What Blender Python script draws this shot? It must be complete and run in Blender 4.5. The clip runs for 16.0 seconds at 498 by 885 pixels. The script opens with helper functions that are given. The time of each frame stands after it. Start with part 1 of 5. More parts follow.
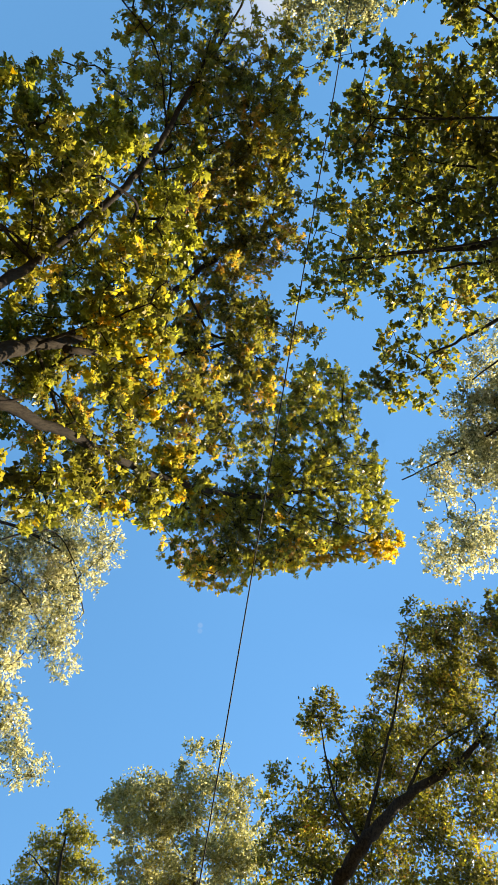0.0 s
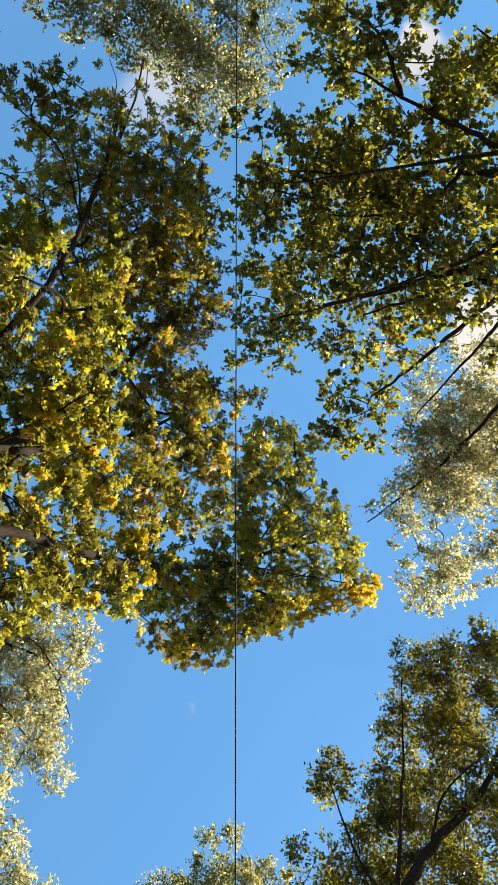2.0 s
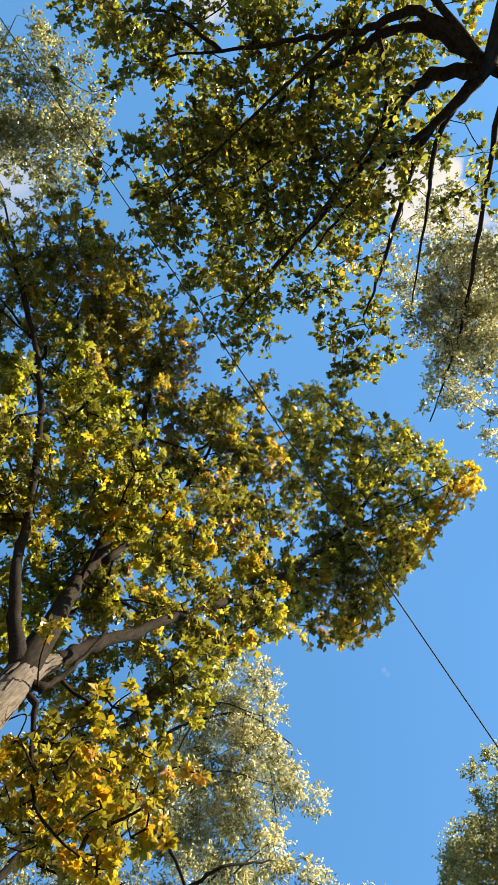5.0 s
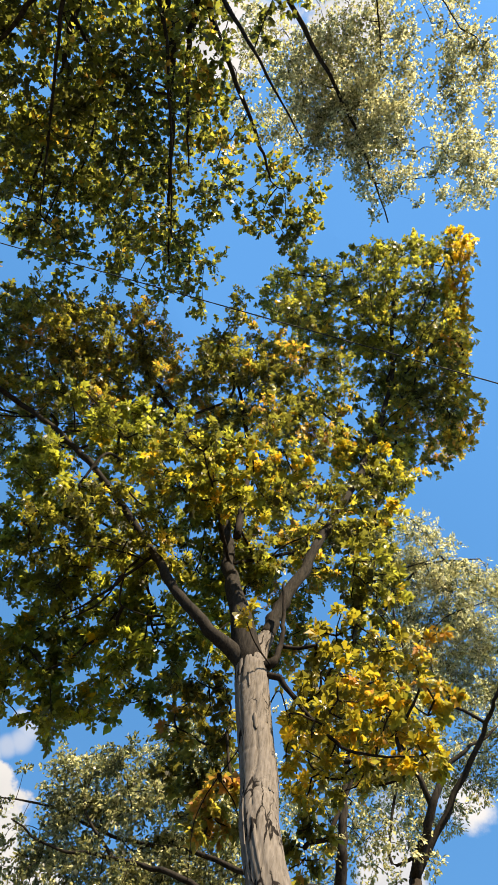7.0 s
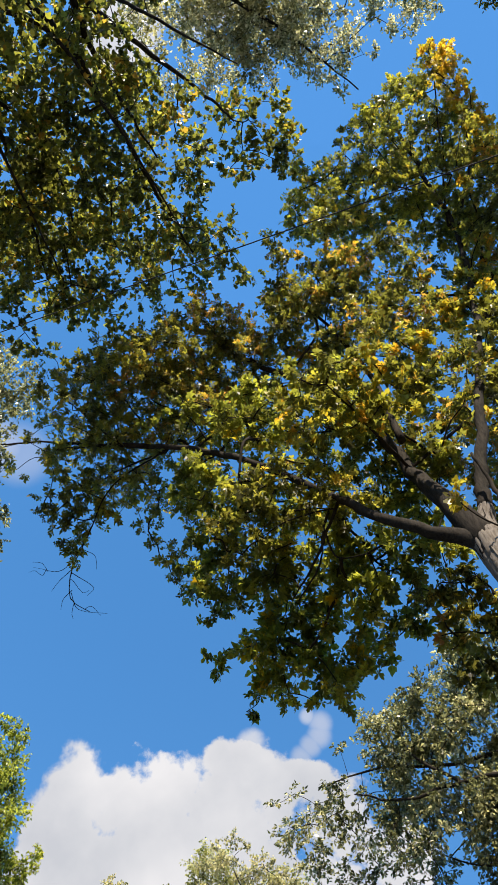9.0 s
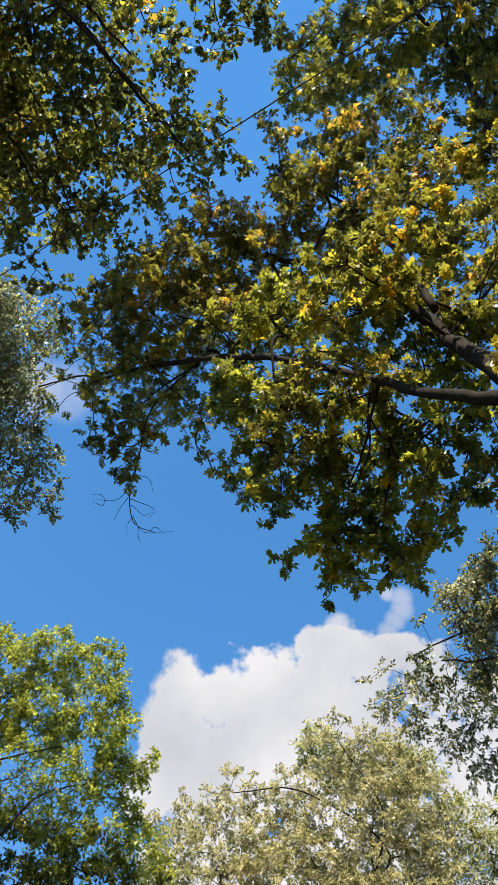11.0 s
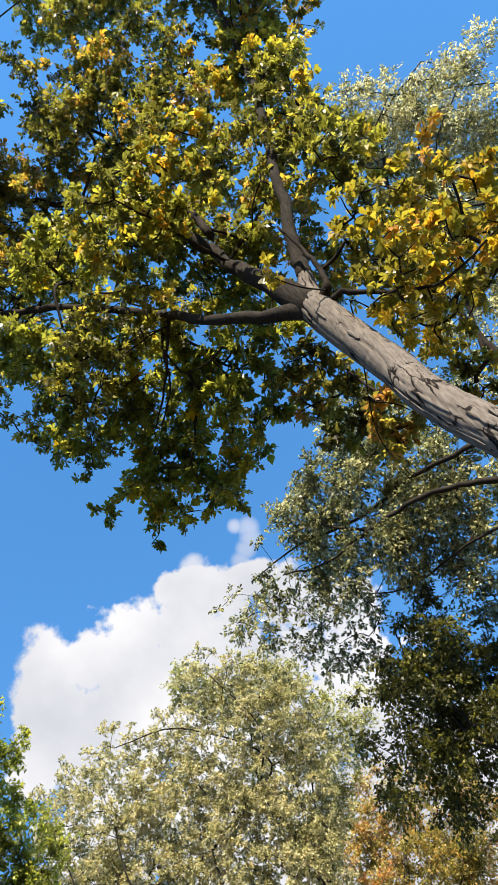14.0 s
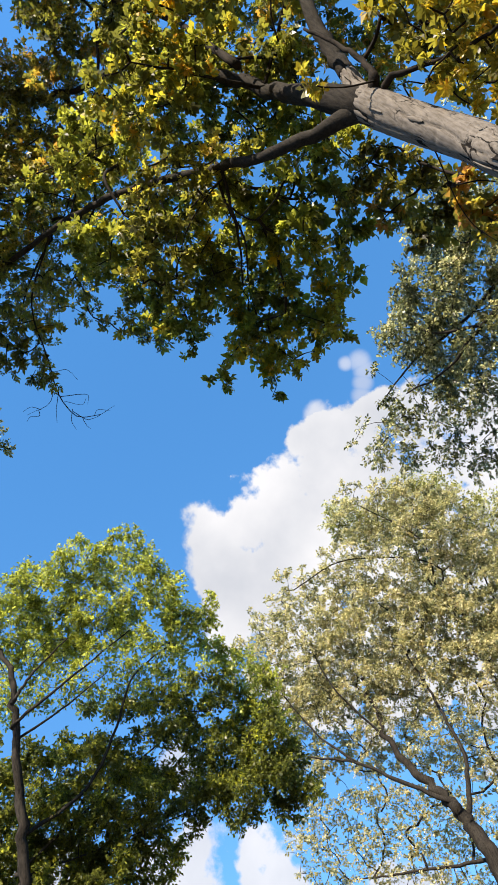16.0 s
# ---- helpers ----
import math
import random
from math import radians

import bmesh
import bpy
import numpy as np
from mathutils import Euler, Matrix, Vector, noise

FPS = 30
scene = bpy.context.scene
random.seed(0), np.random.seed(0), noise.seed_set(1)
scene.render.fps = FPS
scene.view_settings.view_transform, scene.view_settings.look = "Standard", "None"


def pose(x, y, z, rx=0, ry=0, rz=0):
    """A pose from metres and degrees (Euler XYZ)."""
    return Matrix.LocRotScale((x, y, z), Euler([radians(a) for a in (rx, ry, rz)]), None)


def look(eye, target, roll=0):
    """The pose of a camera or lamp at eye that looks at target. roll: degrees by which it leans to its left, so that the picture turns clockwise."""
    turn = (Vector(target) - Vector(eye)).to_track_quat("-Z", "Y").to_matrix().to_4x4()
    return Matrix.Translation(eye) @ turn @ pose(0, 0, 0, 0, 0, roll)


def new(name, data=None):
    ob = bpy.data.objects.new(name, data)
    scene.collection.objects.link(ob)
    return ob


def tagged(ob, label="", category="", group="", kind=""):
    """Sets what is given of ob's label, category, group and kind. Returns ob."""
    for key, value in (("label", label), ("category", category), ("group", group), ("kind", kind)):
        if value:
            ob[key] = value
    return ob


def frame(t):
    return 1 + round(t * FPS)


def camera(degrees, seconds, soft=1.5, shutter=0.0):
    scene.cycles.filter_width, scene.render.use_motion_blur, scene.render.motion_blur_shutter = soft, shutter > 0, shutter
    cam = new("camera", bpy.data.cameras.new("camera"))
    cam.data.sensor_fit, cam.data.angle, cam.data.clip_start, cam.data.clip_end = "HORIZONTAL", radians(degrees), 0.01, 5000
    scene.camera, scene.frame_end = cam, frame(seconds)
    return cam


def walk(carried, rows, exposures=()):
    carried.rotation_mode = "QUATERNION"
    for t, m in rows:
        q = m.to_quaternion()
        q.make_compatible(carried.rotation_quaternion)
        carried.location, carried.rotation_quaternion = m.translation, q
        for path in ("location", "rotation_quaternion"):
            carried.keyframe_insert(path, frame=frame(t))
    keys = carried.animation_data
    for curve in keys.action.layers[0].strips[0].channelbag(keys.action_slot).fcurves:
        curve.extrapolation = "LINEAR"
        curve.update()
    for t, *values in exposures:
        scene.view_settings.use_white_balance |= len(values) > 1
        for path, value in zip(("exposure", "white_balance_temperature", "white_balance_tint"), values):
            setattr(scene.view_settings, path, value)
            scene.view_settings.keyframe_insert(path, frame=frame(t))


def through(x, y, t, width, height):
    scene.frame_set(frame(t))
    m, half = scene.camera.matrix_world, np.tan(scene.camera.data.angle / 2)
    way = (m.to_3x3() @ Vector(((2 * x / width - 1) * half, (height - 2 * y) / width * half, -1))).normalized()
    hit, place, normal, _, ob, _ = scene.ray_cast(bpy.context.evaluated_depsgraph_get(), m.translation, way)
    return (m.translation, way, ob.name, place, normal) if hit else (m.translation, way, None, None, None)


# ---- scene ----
# ---------------------------------------------------------------- camera
cam = camera(38.30, 16.0, soft=0.45)
PATH = [
    (0.0, pose(-0.000, -0.000, 1.600, -180.00, -10.69, -99.39)),
    (0.5, pose(-0.003, -0.005, 1.614, -178.33, -8.84, -98.27)),
    (1.0, pose(-0.024, -0.016, 1.609, -177.04, -7.43, -96.74)),
    (1.5, pose(-0.030, -0.017, 1.604, -176.33, -6.86, -94.11)),
    (2.0, pose(-0.031, -0.004, 1.591, -176.43, -7.52, -89.62)),
    (2.5, pose(-0.035, -0.012, 1.578, -177.10, -8.50, -84.28)),
    (3.0, pose(-0.037, -0.009, 1.584, -177.42, -8.42, -79.62)),
    (3.5, pose(-0.039, -0.023, 1.580, -177.50, -8.67, -75.18)),
    (4.0, pose(-0.028, -0.012, 1.573, -178.24, -9.76, -68.98)),
    (4.2, pose(-0.030, -0.001, 1.561, -178.87, -10.25, -66.29)),
    (6.3, pose(-0.271, 0.046, 1.403, 167.88, -8.81, -30.88)),
    (6.5, pose(-0.279, 0.052, 1.403, 166.54, -8.14, -26.17)),
    (7.0, pose(-0.288, 0.081, 1.389, 164.03, -6.72, -14.83)),
    (7.5, pose(-0.341, 0.132, 1.376, 161.98, -5.48, -5.00)),
    (8.0, pose(-0.382, 0.201, 1.368, 160.84, -4.81, 3.93)),
    (8.5, pose(-0.414, 0.242, 1.384, 159.18, -4.75, 12.13)),
    (9.0, pose(-0.433, 0.296, 1.395, 157.46, -5.06, 18.95)),
    (9.2, pose(-0.434, 0.311, 1.401, 156.89, -5.05, 20.99)),
    (11.3, pose(-0.355, 0.416, 1.539, 147.84, -3.56, 29.75)),
    (11.5, pose(-0.336, 0.433, 1.536, 147.44, -3.24, 29.69)),
    (12.0, pose(-0.318, 0.465, 1.530, 146.83, -0.17, 29.49)),
    (12.5, pose(-0.271, 0.525, 1.529, 146.57, 5.05, 28.74)),
    (13.0, pose(-0.234, 0.573, 1.540, 146.35, 10.00, 28.11)),
    (13.5, pose(-0.222, 0.582, 1.537, 145.82, 11.67, 28.51)),
    (14.0, pose(-0.215, 0.580, 1.495, 144.57, 12.93, 30.34)),
    (14.5, pose(-0.213, 0.579, 1.446, 143.31, 13.66, 34.66)),
    (15.0, pose(-0.230, 0.565, 1.415, 141.57, 14.20, 40.17)),
    (15.5, pose(-0.244, 0.555, 1.403, 139.43, 15.20, 45.26)),
    (16.0, pose(-0.251, 0.551, 1.398, 137.37, 16.51, 49.10)),
]
walk(cam, PATH, exposures=[(0.0, 1.75, 9700, 11), (4.2, 1.64, 9200, 11), (6.3, 1.62, 8800, 12), (8.0, 1.55, 8000, 12), (9.2, 1.3, 7350, 12), (12.0, 1.42, 7350, 12), (14.0, 1.52, 7350, 12), (16.0, 1.52, 7350, 12)])

# ---------------------------------------------------------------- sky, clouds and sun
SUN_AZ, SUN_EL = -70.0, 41.0


def bearing(az, el):
    a, e = radians(az), radians(el)
    return Vector((math.cos(a) * math.cos(e), math.sin(a) * math.cos(e), math.sin(e)))


def build_sky():
    world = bpy.data.worlds.new("sky")
    scene.world = world
    world.use_nodes = True
    nt = world.node_tree
    nt.nodes.clear()
    add, link = nt.nodes.new, nt.links.new
    out, bg, sky = add("ShaderNodeOutputWorld"), add("ShaderNodeBackground"), add("ShaderNodeTexSky")
    sky.sky_type, sky.sun_disc = "NISHITA", False
    sky.sun_elevation, sky.sun_rotation = radians(SUN_EL), radians(90.0 - SUN_AZ)
    sky.air_density, sky.dust_density, sky.ozone_density = 1.0, 0.1, 0.6
    coord = add("ShaderNodeTexCoord")
    raised = add("ShaderNodeVectorMath")
    raised.operation = "MULTIPLY_ADD"
    raised.inputs[1].default_value, raised.inputs[2].default_value = (1.0, 1.0, 0.72), (0.0, 0.0, 0.3)
    link(coord.outputs["Generated"], raised.inputs[0])
    link(raised.outputs[0], sky.inputs["Vector"])
    # cloud outline: billows of different sizes, ruffled by noise
    ruffle = add("ShaderNodeTexNoise")
    ruffle.inputs["Scale"].default_value, ruffle.inputs["Detail"].default_value = 17.0, 9.0
    ruffle.inputs["Roughness"].default_value = 0.55
    link(coord.outputs["Generated"], ruffle.inputs["Vector"])
    last = None
    for az, el, size, soft, most in BILLOWS:
        dot = add("ShaderNodeVectorMath")
        dot.operation = "DOT_PRODUCT"
        dot.inputs[1].default_value = bearing(az, el)
        link(coord.outputs["Generated"], dot.inputs[0])
        rough = add("ShaderNodeMath")
        rough.operation = "MULTIPLY_ADD"
        lift = math.sin(radians(size)) * min(0.6 * radians(size), 0.07)
        rough.inputs[1].default_value, rough.inputs[2].default_value = lift * 5.0, -lift * 2.5
        link(ruffle.outputs["Fac"], rough.inputs[0])
        edge = add("ShaderNodeMath")
        link(dot.outputs["Value"], edge.inputs[0])
        link(rough.outputs[0], edge.inputs[1])
        ramp = add("ShaderNodeMapRange")
        ramp.interpolation_type = "SMOOTHSTEP"
        ramp.inputs["From Min"].default_value = math.cos(radians(size + soft * 0.5))
        ramp.inputs["From Max"].default_value = math.cos(radians(max(0.1, size - soft * 0.5)))
        ramp.inputs["To Max"].default_value = most
        link(edge.outputs[0], ramp.inputs["Value"])
        if last is None:
            last = ramp.outputs[0]
        else:
            top = add("ShaderNodeMath")
            top.operation = "MAXIMUM"
            link(last, top.inputs[0])
            link(ramp.outputs[0], top.inputs[1])
            last = top.outputs[0]
    body = add("ShaderNodeTexNoise")
    body.inputs["Scale"].default_value, body.inputs["Detail"].default_value = 5.0, 6.0
    link(coord.outputs["Generated"], body.inputs["Vector"])
    tone = add("ShaderNodeValToRGB")
    tone.color_ramp.elements[0].position, tone.color_ramp.elements[0].color = 0.35, (2.55, 2.85, 3.4, 1)
    tone.color_ramp.elements[1].position, tone.color_ramp.elements[1].color = 0.62, (3.65, 3.9, 4.4, 1)
    link(body.outputs["Fac"], tone.inputs["Fac"])
    mix = add("ShaderNodeMix")
    mix.data_type = "RGBA"
    link(last, mix.inputs["Factor"])
    deep = add("ShaderNodeHueSaturation")
    deep.inputs["Hue"].default_value, deep.inputs["Saturation"].default_value, deep.inputs["Value"].default_value = 0.5, 1.37, 1.58
    link(sky.outputs[0], deep.inputs["Color"])
    link(deep.outputs[0], mix.inputs["A"])
    link(tone.outputs[0], mix.inputs["B"])
    bg.inputs["Strength"].default_value = 0.09
    link(mix.outputs["Result"], bg.inputs["Color"])
    link(bg.outputs[0], out.inputs["Surface"])


# bearing, height, angular radius and edge softness of each billow, in degrees, and how solid it is
BILLOWS = [
    (129.5, 39.4, 2.0, 1.0, 1.00),
    (125.6, 38.3, 2.5, 1.0, 1.00),
    (121.3, 40.3, 2.7, 1.0, 1.00),
    (114.2, 42.0, 2.7, 1.0, 1.00),
    (109.7, 41.1, 2.7, 1.0, 1.00),
    (108.0, 46.7, 0.3, 0.9, 0.55),
    (106.6, 46.3, 0.5, 1.2, 0.50),
    (106.7, 45.4, 0.5, 1.2, 0.50),
    (107.6, 44.7, 0.4, 1.2, 0.50),
    (108.5, 43.9, 0.4, 1.2, 0.50),
    (113.8, 44.5, 0.7, 1.2, 0.80),
    (105.6, 39.2, 3.2, 1.0, 1.00),
    (101.2, 36.2, 3.6, 1.0, 1.00),
    (127.4, 34.8, 4.1, 1.0, 1.00),
    (119.9, 34.6, 6.7, 1.0, 1.00),
    (109.8, 33.7, 6.7, 1.0, 1.00),
    (102.8, 29.5, 6.7, 1.0, 1.00),
    (124.1, 28.2, 5.8, 1.0, 1.00),
    (113.6, 26.8, 8.9, 1.0, 1.00),
    (101.7, 23.0, 8.9, 1.0, 1.00),
    (-135.6, 74.0, 2.3, 1.2, 0.95),
    (-124.5, 75.1, 1.8, 1.2, 0.90),
    (-103.3, 75.0, 2.7, 1.2, 0.95),
    (-119.5, 78.0, 1.0, 1.2, 0.80),
    (-139.8, 73.4, 2.0, 1.2, 0.95),
    (-128.9, 75.1, 2.0, 1.2, 0.90),
    (-108.4, 77.5, 2.0, 1.2, 0.90),
    (-168.1, 58.3, 1.8, 1.2, 0.80),
    (35.3, 69.7, 0.1, 0.3, 0.08),
    (34.5, 69.4, 0.1, 0.3, 0.06),
    (157.3, 56.7, 0.9, 4.0, 0.45),
    (154.1, 57.6, 0.9, 4.0, 0.30),
    (67.8, 44.0, 1.8, 1.2, 0.90),
    (59.8, 47.4, 1.4, 1.2, 0.90),
    (67.8, 47.4, 0.8, 1.2, 0.70),
    (137.5, 23.3, 1.4, 1.2, 0.80),
    (123.4, 36.3, 3.2, 1.0, 1.00),
    (115.9, 38.4, 3.6, 1.0, 1.00),
    (129.4, 31.8, 2.7, 1.0, 1.00),
    (129.6, 36.6, 2.3, 1.0, 1.00),
    (104.6, 35.7, 3.6, 1.0, 1.00),
    (149.0, 19.0, 3.2, 1.2, 0.90),
    (138.5, 17.1, 2.7, 1.2, 0.90),
    (133.0, 14.8, 2.7, 1.0, 0.90),
    (124.7, 10.8, 2.7, 1.0, 0.90),
]
build_sky()

lamp = bpy.data.lights.new("sun", "SUN")
lamp.energy, lamp.angle, lamp.color = 5.0, radians(0.53), (1.0, 0.95, 0.86)
sun = new("sun", lamp)
sun.matrix_world = look(bearing(SUN_AZ, SUN_EL) * 60, (0, 0, 0))


# ---------------------------------------------------------------- materials
def shader(name):
    m = bpy.data.materials.new(name)
    m.use_nodes = True
    m.node_tree.nodes.clear()
    return m, m.node_tree.nodes.new, m.node_tree.links.new


def ramp_of(add, stops, steps="LINEAR"):
    node = add("ShaderNodeValToRGB")
    node.color_ramp.interpolation = steps
    while len(node.color_ramp.elements) < len(stops):
        node.color_ramp.elements.new(0.5)
    for e, (at, col) in zip(node.color_ramp.elements, stops):
        e.position, e.color = at, (*col, 1)
    return node


def leaf_material(name, stops, through=0.5, rough=0.36, single=False, blue=0.45):
    """A thin leaf: waxy on top, lit through from behind, no two alike."""
    m, add, link = shader(name)
    if single:
        pick = add("ShaderNodeObjectInfo").outputs["Random"]
    else:
        pick = add("ShaderNodeNewGeometry").outputs["Random Per Island"]
    ramp = ramp_of(add, stops)
    coord, mottle = add("ShaderNodeTexCoord"), add("ShaderNodeTexNoise")
    # whole sprays turn together
    spray, turned, both = add("ShaderNodeTexNoise"), add("ShaderNodeMapRange"), add("ShaderNodeMath")
    spray.inputs["Scale"].default_value, spray.inputs["Detail"].default_value = 1.3, 3.0
    link(coord.outputs["Object"], spray.inputs["Vector"])
    turned.inputs["From Min"].default_value, turned.inputs["From Max"].default_value = 0.36, 0.66
    turned.inputs["To Min"].default_value, turned.inputs["To Max"].default_value = -0.2, 0.38
    link(spray.outputs["Fac"], turned.inputs["Value"])
    both.operation, both.use_clamp = "MULTIPLY_ADD", True
    both.inputs[1].default_value = 0.84
    link(pick, both.inputs[0])
    link(turned.outputs[0], both.inputs[2])
    if single:
        link(pick, ramp.inputs["Fac"])
    else:
        link(both.outputs[0], ramp.inputs["Fac"])
    mottle.inputs["Scale"].default_value, mottle.inputs["Detail"].default_value = 34.0, 5.0
    link(coord.outputs["Object"], mottle.inputs["Vector"])
    spread = add("ShaderNodeMapRange")
    spread.inputs["From Min"].default_value, spread.inputs["From Max"].default_value = 0.3, 0.7
    spread.inputs["To Min"].default_value, spread.inputs["To Max"].default_value = 0.72, 1.25
    link(mottle.outputs["Fac"], spread.inputs["Value"])
    tint = add("ShaderNodeVectorMath")
    tint.operation = "SCALE"
    link(ramp.outputs["Color"], tint.inputs[0])
    link(spread.outputs[0], tint.inputs["Scale"])
    face = add("ShaderNodeBsdfPrincipled")
    face.inputs["Roughness"].default_value = rough
    face.inputs["Specular IOR Level"].default_value = 0.28
    link(tint.outputs[0], face.inputs["Base Color"])
    lighter = add("ShaderNodeGamma")
    lighter.inputs["Gamma"].default_value = 0.62
    link(tint.outputs[0], lighter.inputs["Color"])
    glow = add("ShaderNodeVectorMath")
    glow.operation = "MULTIPLY"
    glow.inputs[1].default_value = (1.05, 1.06, blue)
    link(lighter.outputs[0], glow.inputs[0])
    back = add("ShaderNodeBsdfTranslucent")
    link(glow.outputs[0], back.inputs["Color"])
    mix, out = add("ShaderNodeMixShader"), add("ShaderNodeOutputMaterial")
    mix.inputs[0].default_value = through
    link(face.outputs[0], mix.inputs[1])
    link(back.outputs[0], mix.inputs[2])
    link(mix.outputs[0], out.inputs["Surface"])
    return m


def bark_material(name, dark, light, scale=1.0, bump=0.6):
    m, add, link = shader(name)
    coord, squash = add("ShaderNodeTexCoord"), add("ShaderNodeMapping")
    squash.inputs["Scale"].default_value = (26 * scale, 26 * scale, 3.4 * scale)
    link(coord.outputs["Object"], squash.inputs["Vector"])
    grain, patch = add("ShaderNodeTexNoise"), add("ShaderNodeTexNoise")
    grain.inputs["Scale"].default_value, grain.inputs["Detail"].default_value = 1.0, 10.0
    grain.inputs["Roughness"].default_value = 0.7
    link(squash.outputs[0], grain.inputs["Vector"])
    patch.inputs["Scale"].default_value, patch.inputs["Detail"].default_value = 3.2, 4.0
    link(coord.outputs["Object"], patch.inputs["Vector"])
    mid = tuple((a + b) / 2 for a, b in zip(dark, light))
    ramp = ramp_of(add, [(0.36, dark), (0.5, mid), (0.68, light)])
    link(grain.outputs["Fac"], ramp.inputs["Fac"])
    lichen = ramp_of(add, [(0.4, (0.82, 0.8, 0.78)), (0.62, (1.12, 1.12, 1.08))])
    link(patch.outputs["Fac"], lichen.inputs["Fac"])
    both = add("ShaderNodeVectorMath")
    both.operation = "MULTIPLY"
    link(ramp.outputs["Color"], both.inputs[0])
    link(lichen.outputs["Color"], both.inputs[1])
    relief = add("ShaderNodeBump")
    relief.inputs["Strength"].default_value, relief.inputs["Distance"].default_value = bump, 0.01
    link(grain.outputs["Fac"], relief.inputs["Height"])
    face, out = add("ShaderNodeBsdfPrincipled"), add("ShaderNodeOutputMaterial")
    face.inputs["Roughness"].default_value = 0.9
    face.inputs["Specular IOR Level"].default_value = 0.08
    link(both.outputs[0], face.inputs["Base Color"])
    link(relief.outputs[0], face.inputs["Normal"])
    link(face.outputs[0], out.inputs["Surface"])
    return m


def plated_bark(name, crack, light):
    """Smooth grey plates parted by long thin cracks."""
    m, add, link = shader(name)
    coord, bent, bend = add("ShaderNodeTexCoord"), add("ShaderNodeVectorMath"), add("ShaderNodeTexNoise")
    bend.inputs["Scale"].default_value, bend.inputs["Detail"].default_value = 5.0, 5.0
    link(coord.outputs["Object"], bend.inputs["Vector"])
    bent.operation = "MULTIPLY_ADD"
    bent.inputs[1].default_value = (0.09, 0.09, 0.09)
    link(bend.outputs["Color"], bent.inputs[0])
    link(coord.outputs["Object"], bent.inputs[2])
    squash, cells = add("ShaderNodeMapping"), add("ShaderNodeTexVoronoi")
    squash.inputs["Scale"].default_value = (12.0, 12.0, 1.0)
    link(bent.outputs[0], squash.inputs["Vector"])
    cells.feature = "DISTANCE_TO_EDGE"
    cells.inputs["Scale"].default_value = 1.0
    link(squash.outputs[0], cells.inputs["Vector"])
    lines, grain, patch = add("ShaderNodeMapping"), add("ShaderNodeTexNoise"), add("ShaderNodeTexNoise")
    lines.inputs["Scale"].default_value = (60.0, 60.0, 9.0)
    link(coord.outputs["Object"], lines.inputs["Vector"])
    grain.inputs["Scale"].default_value, grain.inputs["Detail"].default_value = 1.0, 8.0
    link(lines.outputs[0], grain.inputs["Vector"])
    patch.inputs["Scale"].default_value, patch.inputs["Detail"].default_value = 4.0, 4.0
    link(coord.outputs["Object"], patch.inputs["Vector"])
    # cracks open and close along their length
    gape, open_at = add("ShaderNodeMapRange"), add("ShaderNodeMath")
    gape.inputs["From Min"].default_value, gape.inputs["From Max"].default_value = 0.46, 0.64
    gape.inputs["To Min"].default_value, gape.inputs["To Max"].default_value = -0.02, 0.055
    link(patch.outputs["Fac"], gape.inputs["Value"])
    open_at.operation = "SUBTRACT"
    link(cells.outputs["Distance"], open_at.inputs[0])
    link(gape.outputs[0], open_at.inputs[1])
    shut = ramp_of(add, [(0.0, crack), (0.012, tuple(c * 0.55 for c in light)), (0.04, light)])
    link(open_at.outputs[0], shut.inputs["Fac"])
    tone = ramp_of(add, [(0.3, (0.6, 0.58, 0.55)), (0.55, (1.0, 1.0, 1.0)), (0.75, (1.25, 1.24, 1.22))])
    link(grain.outputs["Fac"], tone.inputs["Fac"])
    both = add("ShaderNodeVectorMath")
    both.operation = "MULTIPLY"
    link(shut.outputs["Color"], both.inputs[0])
    link(tone.outputs["Color"], both.inputs[1])
    relief, fine = add("ShaderNodeBump"), add("ShaderNodeBump")
    relief.inputs["Strength"].default_value, relief.inputs["Distance"].default_value = 0.7, 0.012
    link(shut.outputs["Color"], relief.inputs["Height"])
    fine.inputs["Strength"].default_value, fine.inputs["Distance"].default_value = 0.4, 0.004
    link(grain.outputs["Fac"], fine.inputs["Height"])
    link(relief.outputs[0], fine.inputs["Normal"])
    face, out = add("ShaderNodeBsdfPrincipled"), add("ShaderNodeOutputMaterial")
    face.inputs["Roughness"].default_value, face.inputs["Specular IOR Level"].default_value = 0.9, 0.08
    link(both.outputs[0], face.inputs["Base Color"])
    link(fine.outputs[0], face.inputs["Normal"])
    link(face.outputs[0], out.inputs["Surface"])
    return m


GREEN_D, GREEN, GREEN_L = (0.042, 0.042, 0.01), (0.094, 0.093, 0.016), (0.195, 0.2, 0.03)
OLIVE, LIME = (0.16, 0.142, 0.02), (0.33, 0.325, 0.033)
GOLD, AMBER, RUST = (0.52, 0.3, 0.014), (0.48, 0.2, 0.015), (0.28, 0.11, 0.03)
SAGE, SAGE_L, STRAW = (0.18, 0.18, 0.075), (0.42, 0.4, 0.2), (0.46, 0.39, 0.19)

